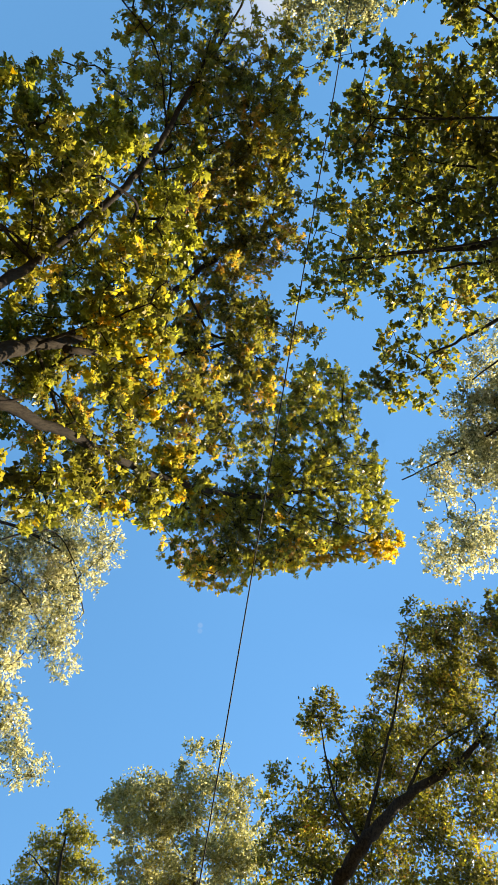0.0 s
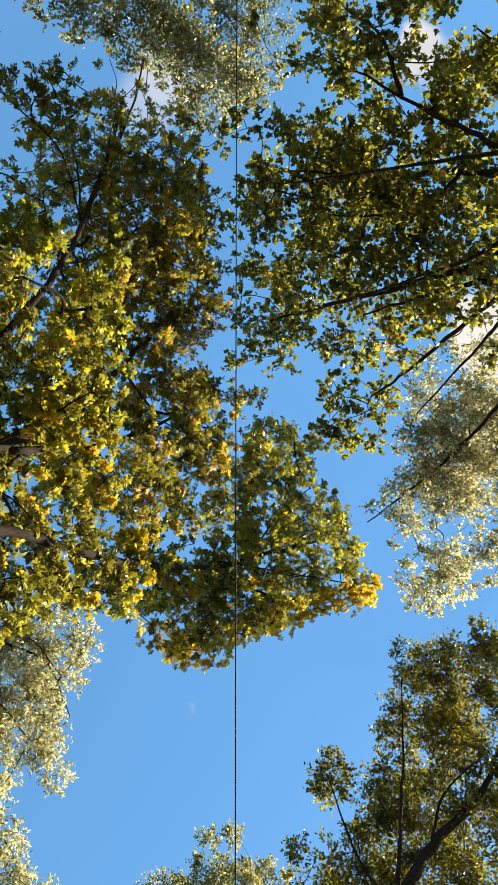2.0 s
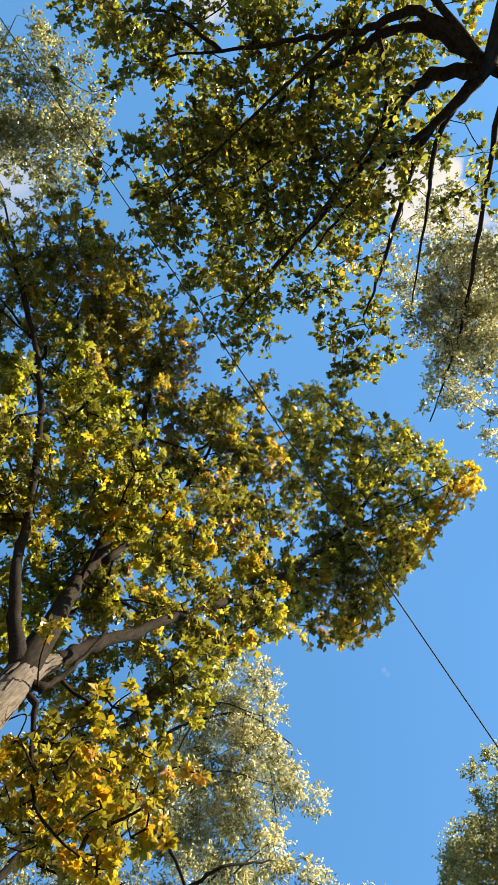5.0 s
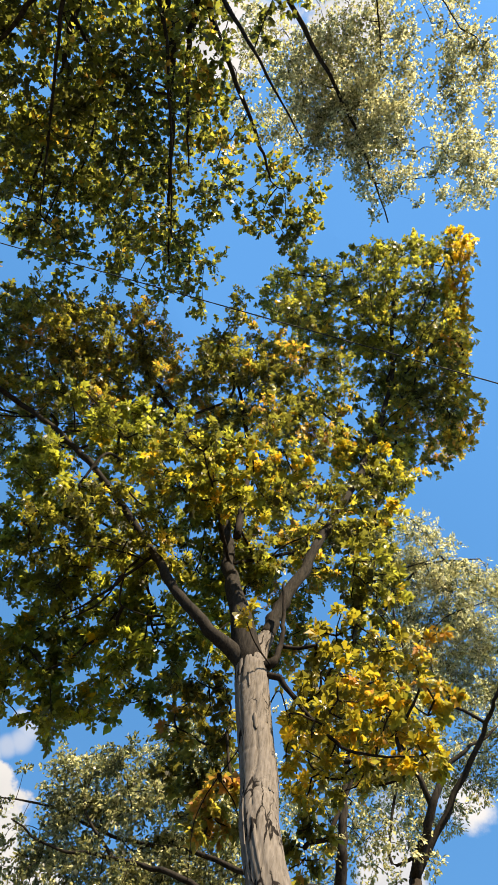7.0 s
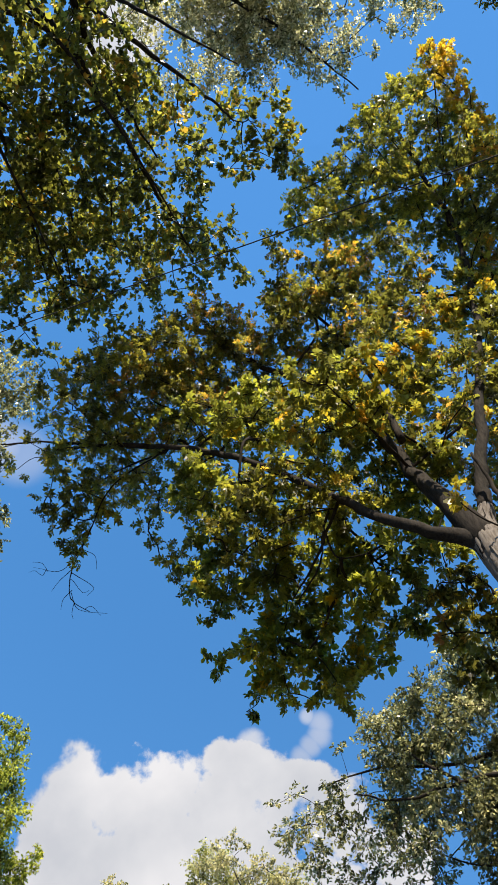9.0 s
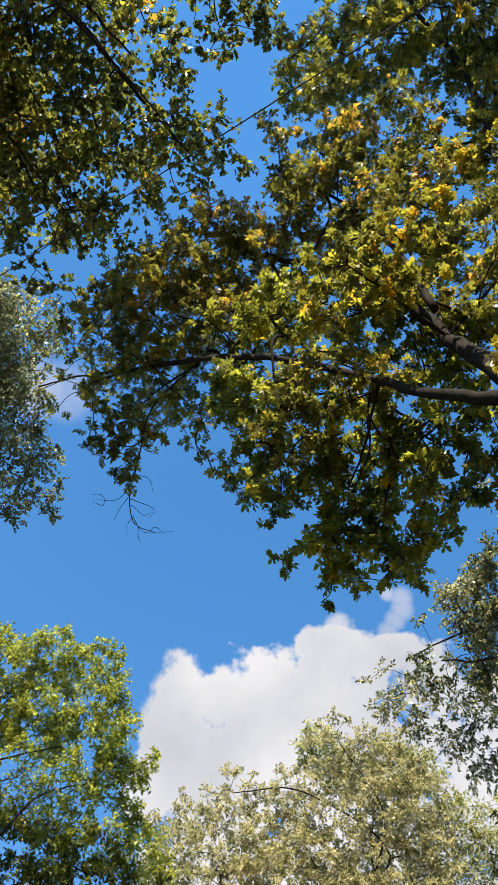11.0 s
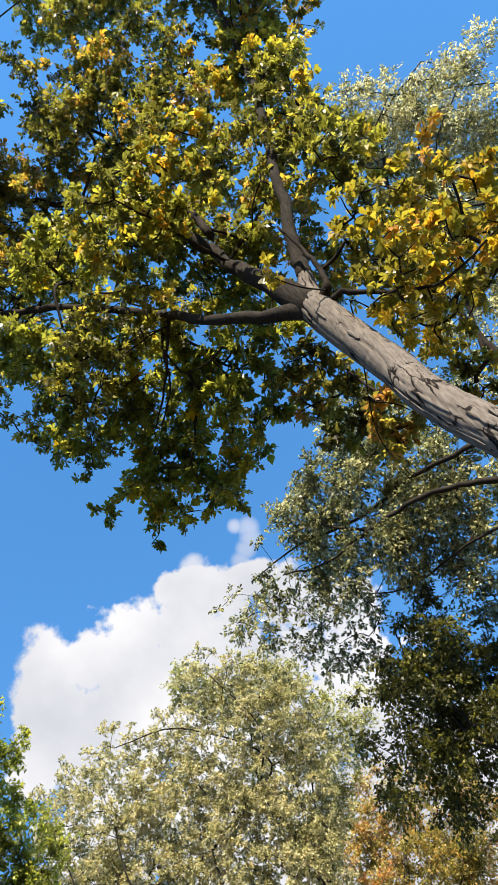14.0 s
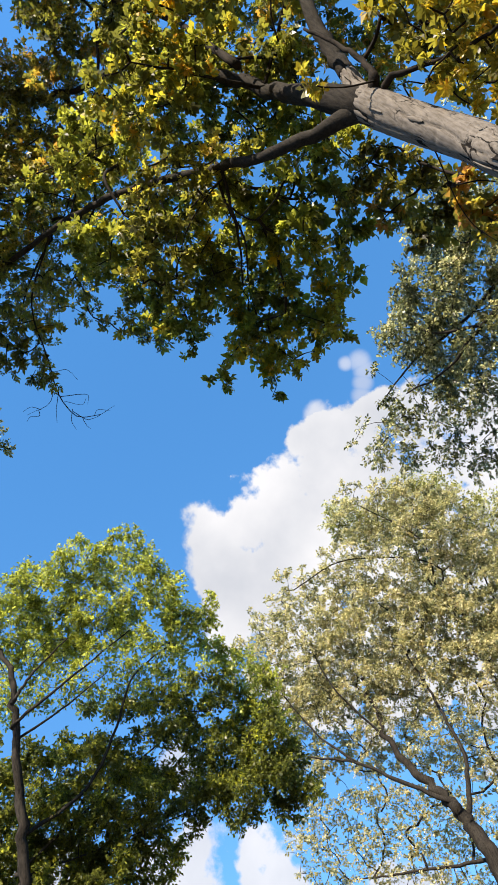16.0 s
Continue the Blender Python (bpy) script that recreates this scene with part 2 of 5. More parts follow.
LEAF = {
    "yellow_green": leaf_material("leaf_yellow_green", [(0.0, (0.028, 0.031, 0.008)), (0.3, (0.068, 0.076, 0.014)), (0.6, (0.125, 0.133, 0.02)), (0.87, (0.19, 0.196, 0.025)), (0.97, (0.27, 0.26, 0.03)), (1.0, GOLD)], through=0.62),
    "yellow": leaf_material("leaf_yellow", [(0.0, (0.05, 0.042, 0.01)), (0.35, (0.13, 0.112, 0.016)), (0.62, (0.23, 0.18, 0.02)), (0.82, (0.42, 0.26, 0.014)), (0.94, AMBER), (1.0, (0.36, 0.15, 0.02))]),
    "yellow_some": leaf_material("leaf_yellow_some", [(0.0, (0.02, 0.019, 0.006)), (0.25, (0.048, 0.046, 0.011)), (0.5, (0.11, 0.107, 0.018)), (0.74, (0.2, 0.195, 0.027)), (0.9, (0.4, 0.285, 0.026)), (0.97, GOLD), (1.0, AMBER)], through=0.57),
    "hickory_dark": leaf_material("leaf_hickory_dark", [(0.0, (0.03, 0.028, 0.008)), (0.35, (0.075, 0.07, 0.014)), (0.65, (0.145, 0.13, 0.02)), (0.93, (0.28, 0.25, 0.032)), (1.0, (0.42, 0.25, 0.03))], through=0.54),
    "hickory_green": leaf_material("leaf_hickory_green", [(0.0, (0.032, 0.032, 0.008)), (0.3, (0.06, 0.063, 0.013)), (0.55, (0.11, 0.115, 0.019)), (0.8, (0.21, 0.21, 0.03)), (0.94, (0.33, 0.3, 0.036)), (1.0, (0.5, 0.3, 0.03))], through=0.56),
    "brown_green": leaf_material("leaf_brown_green", [(0.0, (0.026, 0.024, 0.007)), (0.28, (0.055, 0.048, 0.012)), (0.52, (0.125, 0.11, 0.02)), (0.72, (0.2, 0.17, 0.028)), (0.85, (0.34, 0.18, 0.03)), (0.95, (0.38, 0.15, 0.03)), (1.0, RUST)], through=0.54),
    "orange_green": leaf_material("leaf_orange_green", [(0.0, (0.02, 0.019, 0.006)), (0.3, (0.045, 0.044, 0.011)), (0.55, (0.1, 0.098, 0.018)), (0.8, (0.19, 0.186, 0.028)), (0.9, (0.38, 0.24, 0.03)), (0.97, AMBER), (1.0, (0.42, 0.17, 0.04))], through=0.55),
    "yellow_fringe": leaf_material("leaf_yellow_fringe", [(0.0, OLIVE), (0.25, (0.36, 0.25, 0.03)), (0.55, (0.56, 0.34, 0.02)), (0.8, (0.6, 0.3, 0.02)), (1.0, (0.55, 0.22, 0.02))], through=0.62),
    "maple_green": leaf_material("leaf_maple_green", [(0.0, (0.02, 0.02, 0.007)), (0.28, (0.036, 0.038, 0.011)), (0.55, (0.076, 0.08, 0.017)), (0.82, (0.145, 0.15, 0.027)), (0.97, (0.22, 0.225, 0.035)), (1.0, (0.38, 0.19, 0.03))], through=0.52),
    # young maple's lower crown: shade put into the leaf colour; bright_green is its top
    "maple_dark": leaf_material("leaf_maple_shaded", [(0.0, (0.03, 0.034, 0.01)), (0.4, (0.066, 0.076, 0.018)), (0.75, (0.13, 0.145, 0.03)), (1.0, LIME)], through=0.55),
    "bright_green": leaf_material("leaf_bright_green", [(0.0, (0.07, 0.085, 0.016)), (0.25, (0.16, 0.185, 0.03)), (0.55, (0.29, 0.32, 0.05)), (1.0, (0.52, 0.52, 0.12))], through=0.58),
    "pale_green": leaf_material("leaf_pale_green", [(0.0, (0.05, 0.05, 0.022)), (0.3, (0.14, 0.137, 0.06)), (0.6, (0.33, 0.315, 0.17)), (1.0, (0.6, 0.55, 0.37))], through=0.5, rough=0.25, blue=0.75),
    "pale_light": leaf_material("leaf_pale_light", [(0.0, (0.05, 0.055, 0.022)), (0.4, (0.1, 0.102, 0.045)), (0.75, SAGE), (1.0, SAGE_L)], rough=0.3, blue=0.75),
    "oak_green": leaf_material("leaf_oak_green", [(0.0, (0.026, 0.024, 0.007)), (0.35, GREEN_D), (0.6, GREEN), (0.82, OLIVE), (0.97, LIME), (1.0, RUST)]),
    "oak_pale": leaf_material("leaf_oak_pale", [(0.0, GREEN), (0.5, SAGE), (0.8, SAGE_L), (0.93, OLIVE), (1.0, (0.35, 0.26, 0.04))], blue=0.75),
    "dark_green": leaf_material("leaf_dark_green", [(0.0, GREEN_D), (0.7, GREEN), (1.0, SAGE)]),
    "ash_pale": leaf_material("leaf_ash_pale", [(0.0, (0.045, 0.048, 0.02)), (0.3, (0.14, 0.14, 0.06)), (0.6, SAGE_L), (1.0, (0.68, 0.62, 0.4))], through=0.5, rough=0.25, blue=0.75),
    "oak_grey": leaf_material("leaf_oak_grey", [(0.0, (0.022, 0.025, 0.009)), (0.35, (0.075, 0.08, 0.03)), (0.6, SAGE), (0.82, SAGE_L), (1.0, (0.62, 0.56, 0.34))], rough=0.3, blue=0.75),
    # slender oak's low sprays: near-black leaf colour stands in for neighbours' shade
    "oak_dark": leaf_material("leaf_oak_shaded", [(0.0, (0.022, 0.025, 0.008)), (0.5, (0.04, 0.042, 0.012)), (0.8, GREEN), (1.0, OLIVE)], through=0.35, rough=0.45),
    "tan": leaf_material("leaf_tan", [(0.0, (0.07, 0.068, 0.03)), (0.25, (0.22, 0.21, 0.1)), (0.6, (0.4, 0.365, 0.2)), (0.85, (0.54, 0.47, 0.26)), (1.0, (0.58, 0.46, 0.26))], through=0.45, blue=0.65),
    "green_mid": leaf_material("leaf_green_mid", [(0.0, GREEN), (0.3, GREEN_L), (0.65, SAGE_L), (1.0, (0.5, 0.48, 0.22))], blue=0.75),
    "straw": leaf_material("leaf_straw", [(0.0, (0.05, 0.046, 0.015)), (0.35, (0.16, 0.14, 0.045)), (0.65, (0.32, 0.25, 0.08)), (0.85, (0.44, 0.3, 0.08)), (1.0, (0.42, 0.2, 0.06))]),
    "orange": leaf_material("leaf_orange", [(0.0, OLIVE), (0.4, STRAW), (0.7, (0.4, 0.2, 0.07)), (1.0, (0.4, 0.14, 0.06))]),
}
SINGLE = {
    "yellow_green": leaf_material("single_leaf_green", [(0.0, GREEN), (0.4, OLIVE), (0.75, LIME), (0.92, (0.3, 0.28, 0.03)), (1.0, GOLD)], single=True),
    "yellow": leaf_material("single_leaf_yellow", [(0.0, (0.09, 0.078, 0.012)), (0.35, (0.19, 0.15, 0.018)), (0.62, (0.36, 0.23, 0.015)), (0.9, (0.46, 0.27, 0.014)), (1.0, AMBER)], single=True),
}
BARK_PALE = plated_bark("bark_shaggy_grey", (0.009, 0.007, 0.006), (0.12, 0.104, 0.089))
# hickory boughs and limbs: younger, darker bark, darkened further to paint in leaf shade
BARK_BOUGH_SHADED = bark_material("bark_bough_shaded", (0.008, 0.007, 0.006), (0.032, 0.027, 0.022), scale=1.6, bump=0.8)
BARK_LIMB_SHADED = bark_material("bark_limb_shaded", (0.006, 0.005, 0.004), (0.03, 0.023, 0.018))
BARK_DARK = bark_material("bark_dark", (0.008, 0.007, 0.006), (0.038, 0.032, 0.026))
BARK_GREY = bark_material("bark_grey", (0.02, 0.017, 0.014), (0.11, 0.098, 0.08))


# ---------------------------------------------------------------- mesh helpers
def part(name, data, material, parent, label="", kind=""):
    """One mesh object under a thing or a part; data is a mesh."""
    if material and not data.materials:
        data.materials.append(material)
    ob = new(name, data)
    ob.parent = parent
    return tagged(ob, label, kind=kind)


def mesh_from(name, verts, faces, smooth=False):
    """A mesh from arrays: verts (n, 3) and a list of equal-sided face arrays."""
    me = bpy.data.meshes.new(name)
    verts = np.asarray(verts, dtype=np.float32)
    faces = [np.asarray(f, dtype=np.int32) for f in faces if len(f)]
    loops = np.concatenate([f.ravel() for f in faces])
    sizes = np.concatenate([np.full(len(f), f.shape[1], dtype=np.int32) for f in faces])
    me.vertices.add(len(verts))
    me.vertices.foreach_set("co", verts.ravel())
    me.loops.add(len(loops))
    me.loops.foreach_set("vertex_index", loops)
    me.polygons.add(len(sizes))
    me.polygons.foreach_set("loop_start", np.concatenate([[0], np.cumsum(sizes)[:-1]]).astype(np.int32))
    if smooth:
        me.polygons.foreach_set("use_smooth", np.ones(len(sizes), dtype=bool))
    me.update(calc_edges=True)
    me.validate()
    return me


def spline(pts, steps=6):
    """A smooth line through pts (Catmull-Rom)."""
    p = np.asarray(pts, dtype=float)
    p = np.vstack([2 * p[0] - p[1], p, 2 * p[-1] - p[-2]])
    out = []
    for i in range(1, len(p) - 2):
        a, b, c, d = p[i - 1:i + 3]
        for s in np.arange(steps) / steps:
            out.append(0.5 * (2 * b + (c - a) * s + (2 * a - 5 * b + 4 * c - d) * s ** 2 + (3 * b - a - 3 * c + d) * s ** 3))
    out.append(p[-2])
    return np.array(out)


def tube(line, radii, sides, rough=0.0, seed=0):
    """Vertices and quads of a bent, tapered, closed stem."""
    rng = np.random.default_rng(seed)
    line, radii = np.asarray(line, float), np.asarray(radii, float)
    n = len(line)
    way = np.gradient(line, axis=0)
    way /= np.linalg.norm(way, axis=1)[:, None] + 1e-9
    ref = np.array([1.0, 0.0, 0.0]) if abs(way[:, 0]).mean() < 0.7 else np.array([0.0, 1.0, 0.0])
    u = np.cross(way, ref)
    u /= np.linalg.norm(u, axis=1)[:, None]
    v = np.cross(way, u)
    ang = np.arange(sides) * 2 * np.pi / sides
    wob = 1 + rough * rng.standard_normal((n, sides)) if rough else np.ones((n, sides))
    ring = u[:, None] * np.cos(ang)[None, :, None] + v[:, None] * np.sin(ang)[None, :, None]
    verts = (line[:, None] + ring * (radii[:, None] * wob)[:, :, None]).reshape(-1, 3)
    i, j = np.meshgrid(np.arange(n - 1), np.arange(sides), indexing="ij")
    k = (j + 1) % sides
    quads = np.stack([i * sides + j, i * sides + k, (i + 1) * sides + k, (i + 1) * sides + j], -1).reshape(-1, 4)
    verts = np.vstack([verts, line[0], line[-1]])
    a, b = len(verts) - 2, len(verts) - 1
    j = np.arange(sides)
    k = (j + 1) % sides
    caps = np.vstack([np.stack([k, j, np.full(sides, a)], -1), np.stack([(n - 1) * sides + j, (n - 1) * sides + k, np.full(sides, b)], -1)])
    return verts, quads, caps


def joined(name, stems, smooth=True):
    vs, qs, ts, base = [], [], [], 0
    for v, q, t in stems:
        vs.append(v), qs.append(q + base), ts.append(t + base)
        base += len(v)
    return mesh_from(name, np.vstack(vs), [np.vstack(qs), np.vstack(ts)], smooth)


# ---------------------------------------------------------------- leaves
def blade(length, width, tip=0.0, at=(0, 0), turn=0.0, fold=0.18, wide=0.5):
    """A leaf blade folded along its midrib: points and two quads; it grows along y."""
    c, s = math.cos(turn), math.sin(turn)
    pts = []
    for x, y in ((0, 0), (-0.5 * width * 0.8, wide * 0.5 * length), (-0.5 * width, wide * length * 1.15), (0, length), (0.5 * width, wide * length * 1.15), (0.5 * width * 0.8, wide * 0.5 * length)):
        z = fold * abs(x) - tip * (y / length) ** 2 * length
        pts.append((at[0] + c * x - s * y, at[1] + s * x + c * y, z))
    return pts, [(0, 3, 2, 1), (0, 5, 4, 3)]


def compound_leaf(rng, size):
    """Five leaflets on a stalk, the end ones largest."""
    pts, quads = [(-0.004, -0.3 * size, 0.0), (0.004, -0.3 * size, 0.0), (0.004, 0.12 * size, 0.0), (-0.004, 0.12 * size, 0.0)], [(0, 1, 2, 3)]
    for turn, length, at in ((0, 0.62, 0.12), (0.95, 0.52, 0.1), (-0.95, 0.52, 0.1), (1.6, 0.33, -0.06), (-1.6, 0.33, -0.06)):
        length *= size * rng.uniform(0.85, 1.15)
        p, q = blade(length, length * rng.uniform(0.42, 0.54), rng.uniform(0.0, 0.35), (0, at * size), turn + rng.normal(0, 0.13), 0.2, 0.62)
        p[0] = pts[2] if turn <= 0 else pts[3]
        lift = rng.normal(0, 0.12)
        p = [(x, y, z + lift * abs(y - at * size)) for x, y, z in p]
        quads += [tuple(i + len(pts) for i in f) for f in q]
        pts += p
    return np.array(pts), np.array(quads)


def fine_leaf(rng, size):
    """Five blunt leaflets on a stalk, for leaves higher up."""
    pts = [(-0.003, -0.3 * size, 0.0), (0.003, -0.3 * size, 0.0), (0.003, 0.12 * size, 0.0), (-0.003, 0.12 * size, 0.0), (-0.003, -0.1 * size, 0.0)]
    faces = [(0, 1, 2, 3, 4)]
    for turn, length, at in ((0, 0.62, 0.12), (0.9, 0.54, 0.1), (-0.9, 0.54, 0.1), (1.55, 0.38, -0.06), (-1.55, 0.38, -0.06)):
        length *= size * rng.uniform(0.8, 1.2)
        w, t, lift = length * rng.uniform(0.23, 0.31), turn + rng.normal(0, 0.18), rng.normal(0, 0.2)
        c, s = math.cos(t), math.sin(t)
        n, lean = len(pts), rng.choice((-1, 1)) * 0.2
        tip = -rng.uniform(0, 0.4) * length
        for x, y, z in ((-0.75 * w, 0.4 * length, 0.08 * length), (-0.95 * w, 0.74 * length, 0.04 * length), (lean * w, length, tip), (w, 0.62 * length, 0.08 * length)):
            pts.append((c * x - s * y, at * size + s * x + c * y, z + lift * y))
        faces.append((2 if turn <= 0 else 3, n + 3, n + 2, n + 1, n))
    return np.array(pts), np.array(faces)


def narrow_leaf(rng, size):
    w = size * rng.uniform(0.13, 0.2)
    return np.array([(0, 0, 0), (-w, 0.5 * size, 0.08 * size), (0, size, -0.15 * size), (w, 0.5 * size, 0.08 * size)]), np.array([(0, 3, 2, 1)])


def lobed_leaf(rng, size):
    """A small maple leaf with three pointed lobes, bent along its midrib."""
    bend, skew = rng.uniform(0.0, 0.3), rng.uniform(-0.08, 0.08)
    rim = ((0.0, 0.0), (0.28, 0.06), (0.52, 0.4), (0.26, 0.52), (0.0, 1.0), (-0.26, 0.52), (-0.52, 0.4), (-0.28, 0.06))
    pts = [((x + skew * y) * size, y * size, (0.3 * abs(x) - bend * y * y) * size) for x, y in rim]
    return np.array(pts), np.array([tuple(range(8))])


def palm_leaf(rng, size):
    """Five narrow pointed leaflets on a short stalk, for the top of the crown."""
    pts = [(-0.003, -0.3 * size, 0.0), (0.003, -0.3 * size, 0.0), (0.003, 0.12 * size, 0.0), (-0.003, 0.12 * size, 0.0)]
    faces = [(0, 1, 2, 3)]
    for turn, length, at in ((0, 0.62, 0.12), (0.9, 0.54, 0.1), (-0.9, 0.54, 0.1), (1.6, 0.36, -0.04), (-1.6, 0.36, -0.04)):
        length *= size * rng.uniform(0.75, 1.25)
        w, t, lift = length * rng.uniform(0.23, 0.31), turn + rng.normal(0, 0.2), rng.normal(0, 0.25)
        c, s, n = math.cos(t), math.sin(t), len(pts)
        for x, y, z in ((-w, 0.62 * length, 0.1 * length), (0, length, -rng.uniform(0, 0.35) * length), (w, 0.62 * length, 0.1 * length)):
            pts.append((c * x - s * y, at * size + s * x + c * y, z + lift * y))
        faces.append((2 if turn <= 0 else 3, n + 2, n + 1, n))
    return np.array(pts), np.array(faces)


def oak_leaf(rng, size):
    """A blunt leaf, one side fuller than the other."""
    w, k = size * rng.uniform(0.2, 0.3), rng.choice((-1, 1))
    return np.array([(0, 0, 0), (-w, 0.42 * size, 0.1 * size), (-0.6 * w * k, 0.85 * size, 0.0), (0.1 * w, size, -0.15 * size), (w, 0.6 * size, 0.1 * size)]), np.array([(0, 4, 3, 2, 1)])


def kite_leaf(rng, size):
    w = size * rng.uniform(0.28, 0.4)
    return np.array([(0, 0, 0), (-w, 0.5 * size, 0.12 * size), (0, size, -0.1 * size), (w, 0.5 * size, 0.12 * size)]), np.array([(0, 3, 2, 1)])


SHAPES = {"compound": compound_leaf, "lobed": lobed_leaf, "oak": oak_leaf, "kite": kite_leaf, "fine": fine_leaf, "palm": palm_leaf, "narrow": narrow_leaf}


def fill_mass(outline, r, thick, dense, rng):
    """Clumps of twigs spread evenly through a mass of foliage with the given outline and thickness."""
    p = np.array(outline, float)
    mid = p.mean(0)
    _, _, ax = np.linalg.svd(p - mid)
    flat = (p - mid) @ ax[:2].T
    off = (p - mid) @ ax[2]
    lo, hi = flat.min(0), flat.max(0)
    a, b = flat, np.roll(flat, -1, 0)
    area = abs((a[:, 0] * b[:, 1] - b[:, 0] * a[:, 1]).sum()) / 2
    want, kept, out = max(2, int(area / (1.25 * r) ** 2)), [], []
    for _ in range(want * 40):
        q = rng.uniform(lo, hi)
        cross = ((a[:, 1] > q[1]) != (b[:, 1] > q[1])) & (q[0] < (b[:, 0] - a[:, 0]) * (q[1] - a[:, 1]) / (b[:, 1] - a[:, 1] + 1e-12) + a[:, 0])
        if cross.sum() % 2 == 0:
            continue
        s = np.clip(((q - a) * (b - a)).sum(1) / (((b - a) ** 2).sum(1) + 1e-12), 0, 1)
        rim = np.linalg.norm(a + (b - a) * s[:, None] - q, axis=1).min()
        size = r * rng.uniform(0.65, 1.25)
        if rim < 0.55 * r:
            size *= 0.7
        if rim < 0.55 * size or any(np.hypot(*(q - k)) < 0.8 * r for k in kept):
            continue
        kept.append(q)
        w = 1 / (((q - flat) ** 2).sum(1) + 0.05 * r * r)
        c = mid + q @ ax[:2] + ax[2] * ((off * w).sum() / w.sum() + rng.uniform(-0.5, 0.5) * thick)
        out.append((*c, size, dense))
        if len(kept) >= want * 1.4:
            break
    return out


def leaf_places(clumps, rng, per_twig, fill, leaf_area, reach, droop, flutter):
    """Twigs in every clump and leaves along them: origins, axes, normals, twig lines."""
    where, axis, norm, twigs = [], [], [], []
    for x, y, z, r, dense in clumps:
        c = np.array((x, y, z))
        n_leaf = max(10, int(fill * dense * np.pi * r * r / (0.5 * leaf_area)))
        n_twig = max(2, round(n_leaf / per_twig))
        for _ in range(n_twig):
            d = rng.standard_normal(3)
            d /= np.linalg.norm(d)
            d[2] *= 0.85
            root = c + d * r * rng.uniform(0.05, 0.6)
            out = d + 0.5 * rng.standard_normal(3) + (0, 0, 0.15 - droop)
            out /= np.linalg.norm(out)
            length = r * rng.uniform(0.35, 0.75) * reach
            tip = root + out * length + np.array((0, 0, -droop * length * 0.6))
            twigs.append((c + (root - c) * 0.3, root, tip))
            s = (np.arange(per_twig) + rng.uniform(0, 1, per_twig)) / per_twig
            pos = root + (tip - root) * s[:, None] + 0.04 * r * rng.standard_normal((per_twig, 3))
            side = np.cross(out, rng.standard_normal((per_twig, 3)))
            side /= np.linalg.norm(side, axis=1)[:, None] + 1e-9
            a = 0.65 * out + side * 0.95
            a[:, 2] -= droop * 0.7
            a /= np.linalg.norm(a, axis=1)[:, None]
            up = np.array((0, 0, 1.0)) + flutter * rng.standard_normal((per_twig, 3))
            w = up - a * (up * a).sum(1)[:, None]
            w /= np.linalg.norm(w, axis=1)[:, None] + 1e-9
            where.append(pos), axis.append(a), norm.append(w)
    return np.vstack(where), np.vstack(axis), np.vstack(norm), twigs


def leaves_mesh(name, where, axis, norm, shape, size, rng, kinds=10):
    """All the leaves of a bough in one mesh."""
    vs, qs, base = [], [], 0
    which = rng.integers(0, kinds, len(where))
    grow = rng.uniform(0.72, 1.25, len(where))
    right = np.cross(axis, norm)
    for k in range(kinds):
        sel = np.flatnonzero(which == k)
        if not len(sel):
            continue
        p, q = SHAPES[shape](rng, size)
        v = (p[None, :, 0, None] * right[sel, None] + p[None, :, 1, None] * axis[sel, None] + p[None, :, 2, None] * norm[sel, None]) * grow[sel, None, None] + where[sel, None]
        vs.append(v.reshape(-1, 3))
        qs.append((q[None] + base + (np.arange(len(sel)) * len(p))[:, None, None]).reshape(-1, q.shape[1]))
        base += len(sel) * len(p)
    return mesh_from(name, np.vstack(vs), [np.vstack(qs)])


# ---------------------------------------------------------------- trees
BOUGHS = {}
